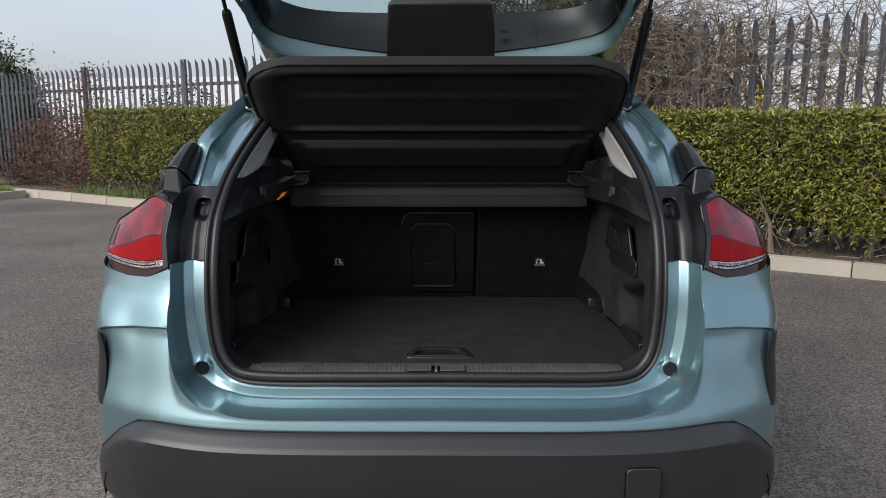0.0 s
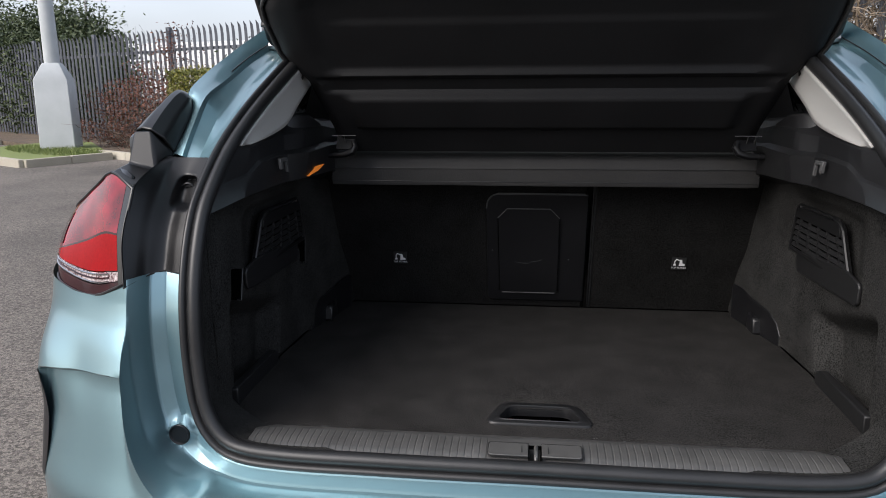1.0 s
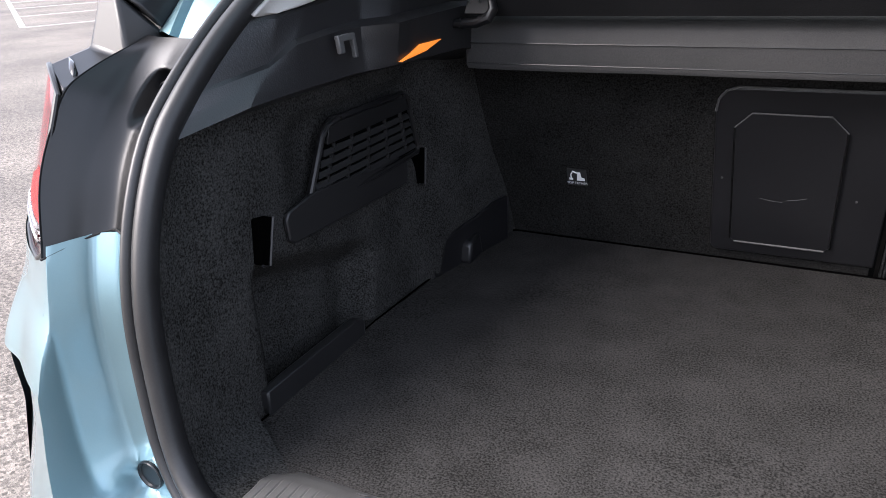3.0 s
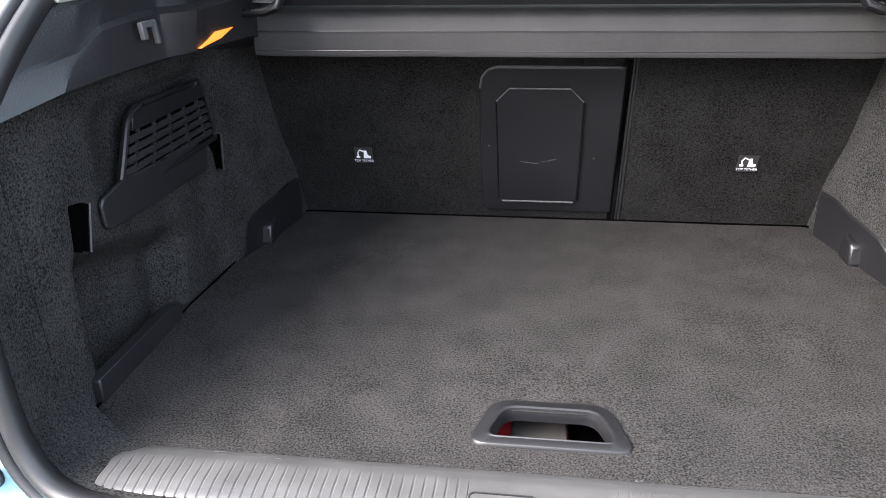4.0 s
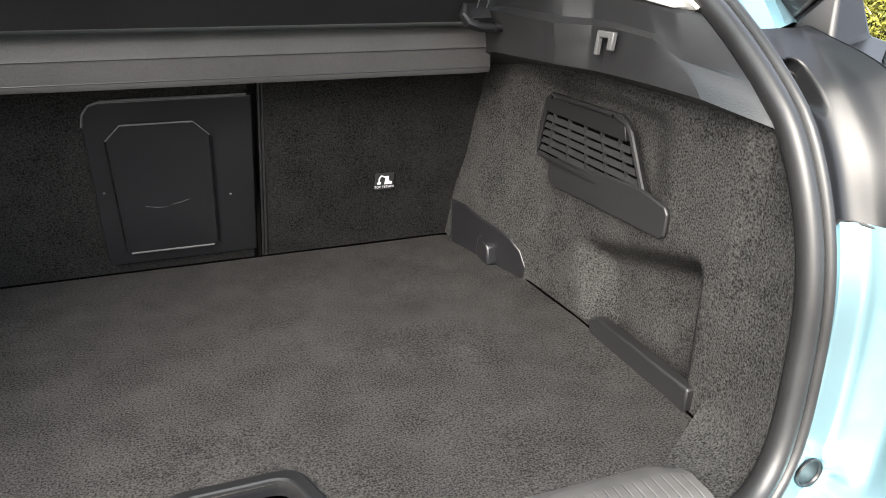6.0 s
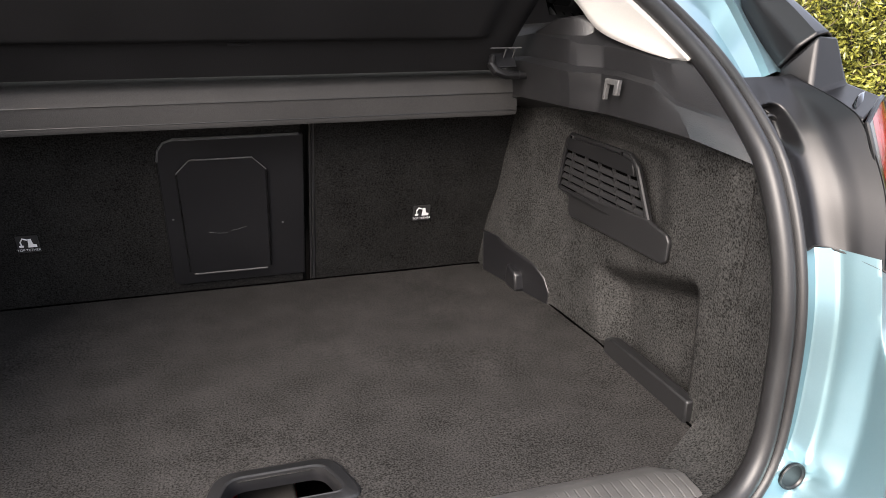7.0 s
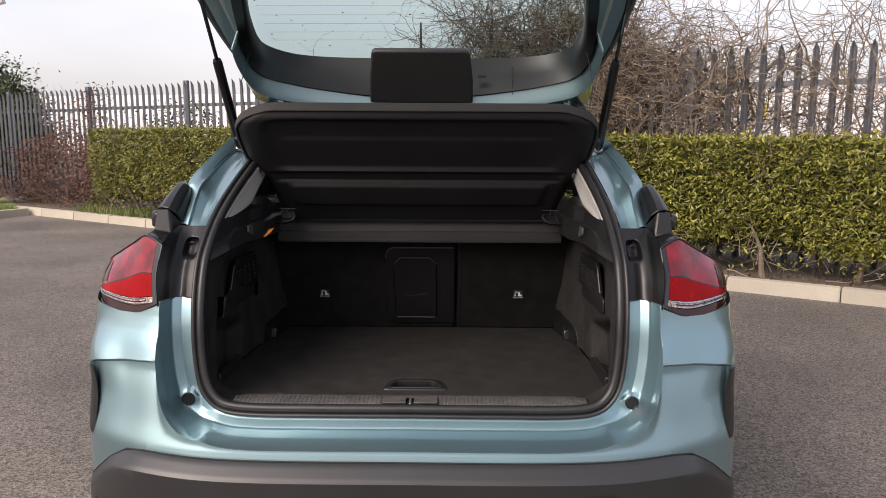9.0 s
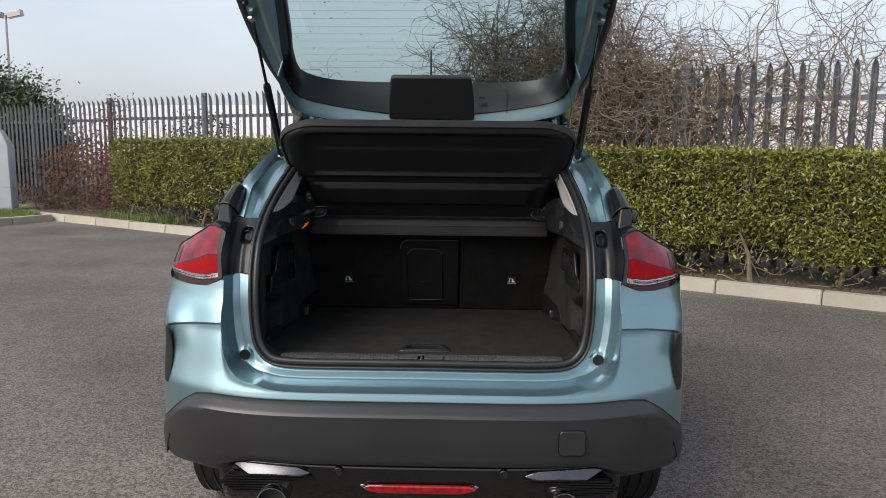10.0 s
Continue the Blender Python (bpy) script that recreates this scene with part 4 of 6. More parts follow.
    for i in range(5):
        ends = []
        for k, top in ((i / 5, 0.0078), ((i + 0.60) / 5, 0.0050)):
            for e, zb, zt in ((0, 0.933, 0.991), (1, 0.942, 0.996)):
                ends.append((edge_b[e] + (edge_t[e] - edge_b[e]) * k, zb + (zt - zb) * k, top))
        part("slat", hull([on_grille(y, z, o) for y, z, top in ends for o in (0.002, top)]), MIDPLASTIC, grille)
        for c in range(5):
            f = 0.10 + 0.2 * c
            k = (i + 0.70) / 5
            y0, y1 = (edge_b[e] + (edge_t[e] - edge_b[e]) * k for e in (0, 1))
            z = (0.933 + 0.058 * k) * (1 - f) + (0.942 + 0.054 * k) * f
            part("cross_rib", box(on_grille(y0 + (y1 - y0) * f, z, 0.0055), (0.005, 0.0022, 0.0085)), MIDPLASTIC, grille)
    part("grille_edge", tube([on_grille(0.340, 0.924, 0.007), on_grille(0.360, 0.966, 0.008), on_grille(0.378, 1.003, 0.008), on_grille(0.388, 1.013, 0.008), on_grille(0.41, 1.018, 0.007)], 0.0036, 8), GRILLE, grille)
    for y in (0.412, 0.540):
        part("clip", box(on_grille(y, 1.0175, 0.008), (0.003, 0.006, 0.004)), CHROME, grille)
    flapo = [(0.300, 0.905), (0.308, 0.899), (0.545, 0.895), (0.552, 0.905), (0.552, 0.938), (0.35, 0.946), (0.304, 0.938), (0.298, 0.93)]
    part("pocket_flap", plate(flapo, (s * 0.507, 0, 0), (-0.035 * s, 1, 0), (0, 0, 1), -0.006 * s), MIDPLASTIC, car, "black plastic pocket flap under the grille", bevel=0.002)
    part("pocket_bar", hull([(s * x, y, z) for x in (0.488, 0.503) for y, z in ((0.222, 0.722), (0.222, 0.754), (0.421, 0.722), (0.405, 0.752), (0.421, 0.746))]), MIDPLASTIC, car, "dark plastic bar across the storage recess", bevel=0.003)
    # seat catch cover in the far corner
    br = [(0.605, 0.718), (0.60, 0.745), (0.615, 0.768), (0.645, 0.782), (0.69, 0.788), (0.715, 0.79), (0.76, 0.80), (0.80, 0.80), (0.80, 0.718)]
    part("corner_bracket", plate([(y - 0.70, z) for y, z in br], (s * 0.466, 0.70, 0), (-0.24 * s, 1, 0), (0, 0, 1), -0.007 * s), GRAIN, car, "black moulded cover in the corner of the load floor", bevel=0.003)
    part("bracket_boss", hull([(s * x, y, z) for x in (0.450, 0.47) for y, z in ((0.668, 0.722), (0.676, 0.758), (0.712, 0.764), (0.722, 0.722))]), GRAIN, car, bevel=0.006)

# strap slots in the driver-side lining: near-black plates paint their shaded openings
for slot in ([(0.245, 0.899), (0.256, 0.895), (0.272, 0.945), (0.250, 0.949)], [(0.588, 0.880), (0.603, 0.876), (0.612, 0.928), (0.586, 0.932)]):
    hole = part("strap_slot", hull([(-x, y, z) for x in (0.4875, 0.5005) for y, z in slot]), VOID, car, "near-black plate standing in for a shaded strap slot in the side lining", bevel=0.002)
    part("slot_edge", tube([(-0.4865, *slot[0]), (-0.486, *slot[1]), (-0.4865, *slot[2])], 0.0018, 6), GRAIN, hole)

# lit courtesy lamp under the ledge
part("courtesy_lamp", hull([(-(0.4235 - 0.15 * (z - 1.074) - off), y, z) for off in (0.0022, -0.008) for y, z in ((0.452, 1.0765), (0.495, 1.0905), (0.553, 1.0890), (0.512, 1.0800))]), AMBER, car, "small lit amber courtesy lamp", bevel=0.002)


# seat backs
def seat_y(z):
    return 0.832 - 0.323 * (z - 0.725)


for name, x0, x1 in (("wide", -0.475, 0.113), ("narrow", 0.118, 0.475)):
    def seat(a, b, x0=x0, x1=x1):
        z = 0.69 + 0.42 * b
        x = x0 + (x1 - x0) * a
        e = min(a * (x1 - x0), (1 - a) * (x1 - x0))
        y = seat_y(z) + 0.016 * max(0, 1 - e / 0.007) ** 2
        y += 0.0025 * noise.noise(Vector((x * 6, z * 6, 3)))
        return Vector((x, y, z))
    seat_ob = part("seat_back", grid(seat, 70, 30), SEATCLOTH, car, "black felt covered rear seat back, upright", smooth=60)
    if name == "wide":
        wide_seat = seat_ob
    else:
        for k in range(2):
            part("piping", tube([(x0 + 0.002 + 0.0045 * k, seat_y(z) - 0.003 + 0.003 * abs(k - 2), z) for z in (0.7, 0.8, 0.9, 1.0, 1.1)], 0.0022, 6), RUBBER, seat_ob)
part("seat_rear_shell", box((0, 0.95, 0.88), (1.0, 0.10, 0.5), Matrix.Rotation(radians(18), 4, "X")), RUBBER, car, bevel=0.02)
S_UP = Vector((0, -0.323, 1)).normalized()


def on_seat(z, off):
    return Vector((0, seat_y(z), z)) + Vector((0, -1, -0.323)).normalized() * off


o = on_seat(0.745, 0.001)
hp = part("hatch_frame", plate(rounded(-0.112, 0.108, 0, 0.276, 0.028, 6, (0.4, 0, 0, 1)), o, (1, 0, 0), S_UP, 0.006), GRAIN, wide_seat, "black plastic through-load panel", bevel=0.0015)
part("frame_lip", tube([o + Vector((x, -0.0072, 0)) + S_UP * v for x, v in ((-0.112, 0.239), (-0.109, 0.257), (-0.1, 0.270), (-0.085, 0.276), (0.101, 0.276))], 0.0017, 6), GREYCLIP, hp)
octo = [(-0.078, 0.0), (0.043, 0.0), (0.049, 0.006), (0.049, 0.197), (0.028, 0.220), (-0.066, 0.220), (-0.087, 0.197), (-0.084, 0.006)]
o2 = on_seat(0.766, 0.0072)
part("hatch_door", plate(octo, o2, (1, 0, 0), S_UP, 0.003), GRAIN, wide_seat, "black octagonal through-load hatch", bevel=0.001)
# chamfer highlights painted as grey tubes, the dark sides as black ones
for seg, mt, r in (([octo[4], octo[5]], GREYCLIP, 0.0013), ([octo[3], octo[4]], GREYCLIP, 0.0009), ([octo[5], octo[6]], GREYCLIP, 0.0009), ([octo[0], octo[1]], GREYCLIP, 0.0016), ([octo[2], octo[3]], GLOSS, 0.0018), ([octo[6], octo[7]], GLOSS, 0.0014)):
    part("door_edge_shading", tube([o2 + Vector((a, -0.003, -0.001)) + S_UP * b for a, b in seg], r, 6), mt, wide_seat)
for x, z in ((-0.100, 0.872), (0.072, 0.852)):
    part("screw_dot", tube([on_seat(z, 0.004) + Vector((x, 0, 0)), on_seat(z, 0.0085) + Vector((x, 0, 0))], 0.0016, 8), GREYCLIP, wide_seat)
for (xa, za), (xb, zb) in (((-0.048, 0.846), (-0.018, 0.842)), ((-0.012, 0.846), (0.012, 0.852))):
    part("scratch", tube([on_seat(za, 0.0103) + Vector((xa, 0, 0)), on_seat((za + zb) / 2 - 0.001, 0.0105) + Vector(((xa + xb) / 2, 0, 0)), on_seat(zb, 0.0103) + Vector((xb, 0, 0))], 0.0004, 4), GREYCLIP, wide_seat, "pale scuff")

# tether tags with a pictogram and their words
for x in (-0.316, 0.316):
    z = 0.831
    tag = part("tether_tag", plate(rounded(-0.0155, 0.0155, 0, 0.031, 0.001), on_seat(z, 0.002) + Vector((x, 0, 0)), (1, 0, 0), S_UP, 0.0015), BLACKINK, car, "small black tag with white child seat symbol and words")
    q = on_seat(z, 0.0042) + Vector((x, 0, 0))
    part("symbol", plate([(0.0, 0.0105), (0.0125, 0.0105), (0.0125, 0.015), (0.0075, 0.0165), (0.006, 0.026), (0.0015, 0.026), (0.001, 0.018)], q, (1, 0, 0), S_UP, 0.0004), WHITEINK, tag, smooth=0)
    part("symbol", tube([q + Vector((0.0008, 0, 0)) + S_UP * 0.024, q + Vector((-0.006, 0, 0)) + S_UP * 0.027, q + Vector((-0.0095, 0, 0)) + S_UP * 0.021, q + Vector((-0.009, 0, 0)) + S_UP * 0.015], 0.0011, 5), WHITEINK, tag)
    part("symbol", plate([(-0.0125, 0.0145), (-0.006, 0.0145), (-0.0065, 0.011), (-0.012, 0.011)], q, (1, 0, 0), S_UP, 0.0004), WHITEINK, tag, smooth=0)
    tx = bpy.data.curves.new("words", "FONT")
    tx.body, tx.size, tx.align_x = "TOP TETHER", 0.0058, "CENTER"
    tx.materials.append(WHITEINK)
    to = new("words", tx)
    to.matrix_basis = Matrix.Translation(q + S_UP * 0.0035 + Vector((0, -0.0005, 0))) @ Matrix.Rotation(math.acos(S_UP.z) * 1.0 + math.pi / 2, 4, "X")
    to.parent = tag

# ---------------------------------------------------------------- sill trim and catch
SILL = [(0.161, 0.7235), (0.149, 0.7295), (0.132, 0.7345), (0.105, 0.7345), (0.088, 0.731), (0.078, 0.724), (0.074, 0.712)]
NX = 1700


def sill_fn(a, b):
    x = (a - 0.5) * 0.842
    i = b * (len(SILL) - 1)
    j = min(int(i), len(SILL) - 2)
    f = i - j
    y = SILL[j][0] * (1 - f) + SILL[j + 1][0] * f
    z = SILL[j][1] * (1 - f) + SILL[j + 1][1] * f
    k = abs((x / 0.0104) % 1.0 - 0.5)
    if abs(x) > 0.068:
        z -= 0.0009 * (1 - smooth_step(0.05, 0.13, k)) * smooth_step(0.33, 0.37, b) * (1 - smooth_step(0.8, 0.95, b))
    if abs(x) < 0.0095 and y < 0.112:
        z -= 0.05
    y -= 0.012 * smooth_step(0.395, 0.421, abs(x)) * (1 - b)
    return Vector((x, y, z))


sill = part("sill_trim", grid(sill_fn, NX, 19), SILLGREY, car, "ribbed dark grey plastic sill trim, scuffed along its inner edge", smooth=50)
for s in SIDES:
    part("catch_cover", plate(rounded(0.0095, 0.0655, -0.012, 0.019, 0.005, 4, (0, 1, 1, 0) if s > 0 else (0, 1, 1, 0)), (0, 0.093, 0.7345), (s, 0, 0), (0, 1, 0.10), 0.0022 * s), SILLGREY, sill, "flat cover beside the catch", bevel=0.001)
    gap = [Vector((s * x, 0.093 + y, 0.7352 + 0.1 * y)) for x, y in rounded(0.009, 0.0665, -0.013, 0.0205, 0.005, 4, (0, 1, 1, 0))]
    part("cover_gap", tube(gap, 0.0009, 4), BLACKINK, sill)
    part("cover_slit", box((s * 0.0185, 0.097, 0.7372), (0.001, 0.018, 0.0012)), BLACKINK, sill)
# near-black floor and walls paint the shade inside the striker slot
part("catch_pocket", box((0, 0.095, 0.690), (0.019, 0.036, 0.01)), VOID, sill)
for s in SIDES:
    part("pocket_side", box((s * 0.0086, 0.094, 0.714), (0.0012, 0.038, 0.040)), VOID, sill)
part("pocket_back", box((0, 0.1135, 0.714), (0.0184, 0.0012, 0.040)), VOID, sill)
part("striker", tube([(0.0015, 0.112, 0.722), (0.0015, 0.108, 0.7345), (0.0015, 0.094, 0.7365), (0.0015, 0.082, 0.733), (0.0015, 0.079, 0.72)], 0.0030, 10), STRIKER, sill, "bare steel striker loop")
scuffs = random.Random(4)
for i in range(18):
    x = scuffs.choice((scuffs.uniform(-0.30, -0.20), scuffs.uniform(0.07, 0.14), scuffs.uniform(-0.36, 0.36)))
    w, h = scuffs.uniform(0.002, 0.012), scuffs.uniform(0.0006, 0.0022)
    part("scuff", plate([(0, 0), (w * 0.4, -h * 0.4), (w, h * 0.2), (w * 0.8, h), (w * 0.3, h * 0.8)], (x, 0.150 + scuffs.uniform(-0.008, 0.004), 0.7299), (1, scuffs.uniform(-0.5, 0.3), 0), (0, 1, -0.4), 0.0005), GREYCLIP, sill, smooth=0)

# under-floor tray below the handle, its near-black painting the shade under the board
part("floor_tray", box((0, 0.48, 0.655), (0.96, 0.6, 0.01)), VOID, car, "dark tray under the load floor", bevel=0.004)
part("front_liner", box((0, 0.168, 0.675), (0.84, 0.012, 0.06)), GRAIN, car, bevel=0.002)

# ---------------------------------------------------------------- load floor board
board = thing("boot_floor_board", (0, 0.5, FLOOR_Z - 0.02), "charcoal carpeted boot floor board with a black recessed handle", "boot floor")
HX0, HX1, HY0, HY1 = -0.056, 0.070, 0.205, 0.256


def board_bm():
    """Carpeted board with a window for the handle."""
    bm = bmesh.new()
    ys = sorted({0.150 + 0.678 * i / 40 for i in range(41)} | {HY0, HY1})
    n = 60

    def half(y):
        return wall_x(y) - 0.006 - 0.075 * (1 - smooth_step(0.15, 0.205, y)) ** 2 + 0.045 * smooth_step(0.24, 0.27, y) * (1 - smooth_step(0.43, 0.52, y))

    def row(y):
        h = half(y)
        xs = [-h + (HX0 + h) * i / 20 for i in range(21)] + [HX0 + (HX1 - HX0) * i / 10 for i in range(1, 11)] + [HX1 + (h - HX1) * i / 20 for i in range(1, 21)]
        out = []
        for x in xs:
            e = min(h - abs(x), 0.03)
            z = FLOOR_Z - 0.002 * max(0, 1 - e / 0.005) ** 2 + 0.0012 * noise.noise(Vector((x * 5, y * 5, 0)))
            out.append(bm.verts.new((x, y, z)))
        return out
    rows = [row(y) for y in ys]
    for side in (0, -1):     # cut edge of the board
        low = [bm.verts.new(r[side].co + Vector((0, 0, -0.018))) for r in rows]
        for k in range(len(rows) - 1):
            bm.faces.new((rows[k][side], rows[k + 1][side], low[k + 1], low[k]))
    for j in range(len(ys) - 1):
        for i in range(50):
            if 20 <= i < 30 and ys[j] >= HY0 - 1e-6 and ys[j + 1] <= HY1 + 1e-6:
                continue
            bm.faces.new((rows[j][i], rows[j][i + 1], rows[j + 1][i + 1], rows[j + 1][i]))
    return bm


part("carpet", board_bm(), CARPET, board, smooth=60)

# thin near-black tubes paint the shadow gap round the board
for s in SIDES:
    part("edge_gap_shade", tube([(s * (wall_x(y) - 0.0055), y, FLOOR_Z + 0.0004) for y in [0.21 + 0.61 * i / 20 for i in range(21)]], 0.0013, 6), VOID, board)
part("edge_gap_shade", tube([(-0.47, 0.826, FLOOR_Z), (0, 0.826, FLOOR_Z), (0.47, 0.826, FLOOR_Z)], 0.0022, 6), VOID, board)


def soft(points, r, n=5):
    """Rounds the corners of a closed outline."""
    out, m = [], len(points)
    for i in range(m):
        p, q, o = Vector(points[i]), Vector(points[(i + 1) % m]), Vector(points[i - 1])
        d0, d1 = min(r, (o - p).length * 0.45), min(r, (q - p).length * 0.45)
        s0, s1 = p + (o - p).normalized() * d0, p + (q - p).normalized() * d1
        out += [tuple((s0 * (1 - k) + p * k) * (1 - k) + (p * (1 - k) + s1 * k) * k) for k in [j / n for j in range(n + 1)]]
    return out


hand_out = soft([(-0.080, -0.018), (0.094, -0.018), (0.070, 0.060), (-0.056, 0.060)], 0.022)
hand_in = soft([(-0.060, -0.004), (0.074, -0.004), (0.056, 0.046), (-0.042, 0.046)], 0.016)


def rings_of(levels):
    bm = bmesh.new()
    rings = [[bm.verts.new((0.007 + (x - 0.007) * k, 0.226 + (y - 0.014) * k, FLOOR_Z + z)) for x, y in shape] for shape, k, z in levels]
    n = len(rings[0])
    for p, q in zip(rings, rings[1:]):
        for i in range(n):
            bm.faces.new((p[i], p[(i + 1) % n], q[(i + 1) % n], q[i]))
    return bm


part("handle", rings_of([(hand_out, 1.0, 0.0), (hand_out, 0.985, 0.0032), (hand_out, 0.955, 0.0042), (hand_in, 1.10, 0.0036), (hand_in, 1.06, 0.0048), (hand_in, 1.0, 0.0035), (hand_in, 0.985, -0.004)]), MIDPLASTIC, board, "dark plastic rim of the recessed handle", smooth=50)
part("handle_well", rings_of([(hand_in, 0.985, -0.004), (hand_in, 0.975, -0.010), (hand_in, 0.965, -0.013)]), GRAIN, board, smooth=50)

bag = thing("tool_bag", (0.02, 0.22, 0.66), "red and grey tool bag lying under the boot floor", "bag")
part("cloth", box((-0.020, 0.290, 0.667), (0.10, 0.09, 0.014)), REDCLOTH, bag, bevel=0.008)
part("label_strip", box((-0.004, 0.300, 0.675), (0.064, 0.10, 0.010)), BAGGREY, bag, "grey cloth strip", bevel=0.003)

# ---------------------------------------------------------------- parcel shelf
shelf = thing("parcel_shelf", (0, 0.66, 1.04), "black cloth parcel shelf with its front flap raised by the tailgate", "parcel shelf")
SH = [(0.645, 1.036), (0.641, 1.042), (0.642, 1.066), (0.640, 1.071), (0.643, 1.076), (0.646, 1.088), (0.655, 1.098), (0.69, 1.108), (0.78, 1.112), (0.80, 1.10), (0.80, 1.06), (0.76, 1.045), (0.70, 1.035)]


def shelf_body():
    bm = bmesh.new()
    rings = []
    for i in range(41):
        x = -0.430 + 0.860 * i / 40
        k = 0.98 if i in (0, 40) else 1.0
        rings.append([bm.verts.new((x, 0.70 + (y - 0.70) * k, 1.07 + (z - 1.07) * k + 0.001 * noise.noise(Vector((x * 8, y * 5, z))))) for y, z in SH])
    m = len(SH)
    for a, b in zip(rings, rings[1:]):
        for k in range(m):
            bm.faces.new((a[k], a[(k + 1) % m], b[(k + 1) % m], b[k]))
    bm.faces.new(rings[0])
    bm.faces.new(rings[-1][::-1])
    return bm


# paler lit copy of the cloth on this half
fixed = part("fixed_panel", shelf_body(), SHELFEDGE, shelf, "black cloth covered rear half", smooth=40)
for z in (1.0715, 1.0445):
    part("stitch_line", tube([(-0.428, 0.6398 + (0 if z > 1.06 else 0.001), z), (0.428, 0.6398 + (0 if z > 1.06 else 0.001), z)], 0.0008, 5), MIDPLASTIC, fixed)

FL_H, FL_L = Vector((0, 0.622, 1.108)), Vector((0, 0.392, 1.415))
FL_UP = (FL_L - FL_H).normalized()
FL_OUT = Vector((0, -FL_UP.z, FL_UP.y)).normalized()       # underside, turned to the boot


def flap_half(a):
    return table(a, [(0, 0.408), (0.12, 0.413), (0.30, 0.430), (0.42, 0.440), (0.50, 0.462), (0.60, 0.480), (0.75, 0.489), (0.84, 0.490), (0.91, 0.474), (0.96, 0.440), (1.0, 0.392)])


def flap_fn(a, b):
    a2 = a
    half = flap_half(a2)
    c = b * 2 - 1
    p = FL_H.lerp(FL_L, a2) + Vector((c * half, 0, 0))
    e = min((1 - abs(c)) * half, (1 - a2) * 0.386)
    r = -0.020 * max(0, 1 - e / 0.03) ** 2
    # large dished field and the smaller raised pad below it
    wide = (1 - smooth_step(0.80, 0.88, abs(c))) * smooth_step(0.48, 0.515, a2) * (1 - smooth_step(0.90, 0.95, a2))
    r -= 0.010 * wide
    r -= 0.004 * (1 - smooth_step(0.70, 0.80, abs(c))) * smooth_step(0.74, 0.78, a2) * (1 - smooth_step(0.90, 0.95, a2))
    pad = (1 - smooth_step(0.825, 0.86, abs(c))) * smooth_step(0.15, 0.18, a2) * (1 - smooth_step(0.345, 0.375, a2))
    r += 0.009 * pad
    r -= 0.007 * smooth_step(0.375, 0.39, a2) * (1 - smooth_step(0.45, 0.48, a2)) * (1 - smooth_step(0.90, 0.94, abs(c)))
    return p + FL_OUT * r


flap = part("front_flap", grid(flap_fn, 96, 90), SHELF, shelf, "raised black flap with moulded underside", smooth=40)


def flap_rim(a, b):
    """Turned edge of the flap, and its upper face."""
    c = a * 2 - 1
    if abs(c) < 0.62:
        p = FL_L + Vector((c / 0.62 * 0.392, 0, 0))
    else:
        k = 1 - (abs(c) - 0.62) / 0.38
        p = FL_H.lerp(FL_L, 0.45 + 0.55 * k) + Vector((math.copysign(flap_half(0.45 + 0.55 * k), c), 0, 0))
    return p + FL_OUT * -0.012 + Vector((0, 0.008, 0.018)) * (b - 0.15) - FL_OUT * 0.006 * b * b


# the rim's paler colour carries the sky light on its upturned edge
part("flap_rim", grid(flap_rim, 81, 8), SHELFEDGE, shelf, "turned front edge of the flap", smooth=50, thick=0.005)
part("flap_back", grid(lambda a, b: FL_H.lerp(FL_L, a * 0.985) + Vector(((b * 2 - 1) * flap_half(a * 0.985) * 0.985, 0, 0)) - FL_OUT * 0.036, 24, 12), SHELF, shelf, thick=0.003)
for s in SIDES:
    c = FL_H + FL_UP * 0.028 + Vector((s * 0.388, 0, 0)) + FL_OUT * 0.004
    turn = Matrix.Rotation(radians(-37), 4, "X")
    clip = part("hinge_clip", box(c, (0.036, 0.004, 0.036), turn), SATIN, shelf, "black plastic hinge clip", bevel=0.001)
    part("clip_rib", tube([c + Vector((-0.024, -0.003, 0)) + FL_UP * 0.017, c + Vector((0.024, -0.003, 0)) + FL_UP * 0.017], 0.0009, 5), GREYCLIP, clip)
    for dx in (0.0, 0.014):
        part("clip_rib", tube([c + Vector((s * dx, -0.004, 0)) + FL_UP * v for v in (0.016, -0.018)], 0.0009, 5), GREYCLIP, clip)
    part("hinge_pin", tube([c + Vector((-s * 0.018, -0.006, 0)) + FL_UP * 0.002, c + Vector((-s * 0.022, -0.012, -0.008)), c + Vector((-s * 0.016, -0.014, -0.018)), c + Vector((0.0, -0.014, -0.024)), c + Vector((0.034 * s, -0.012, -0.026))], [0.005, 0.0065, 0.0072, 0.0066, 0.0056], 12), SATIN, clip)
    part("pin_collar", tube([c + Vector((0.020 * s, -0.0128, -0.0252)), c + Vector((0.024 * s, -0.0126, -0.0254))], 0.0072, 12), SATIN, clip)
    part("cord", tube([flap_fn(0.84, 0.5 + s * 0.47) - FL_OUT * 0.02, Vector((s * 0.478, 0.47, 1.50)), Vector((s * 0.470, 0.55, 1.60))], 0.0013, 5), SATIN, shelf, "thin black lifting cord")
    part("side_peg", tube([flap_fn(0.74, 0.5 + s * 0.5) + Vector((-s * 0.012, 0, 0)), flap_fn(0.74, 0.5 + s * 0.5) + Vector((s * 0.012, -0.004, 0))], 0.004, 8), GREYCLIP, shelf)
part("flap_print", box(FL_H + FL_UP * 0.055 + Vector((0.02, 0, 0)) + FL_OUT * 0.0005, (0.035, 0.002, 0.003), Matrix.Rotation(radians(-37), 4, "X")), GRAIN, flap)

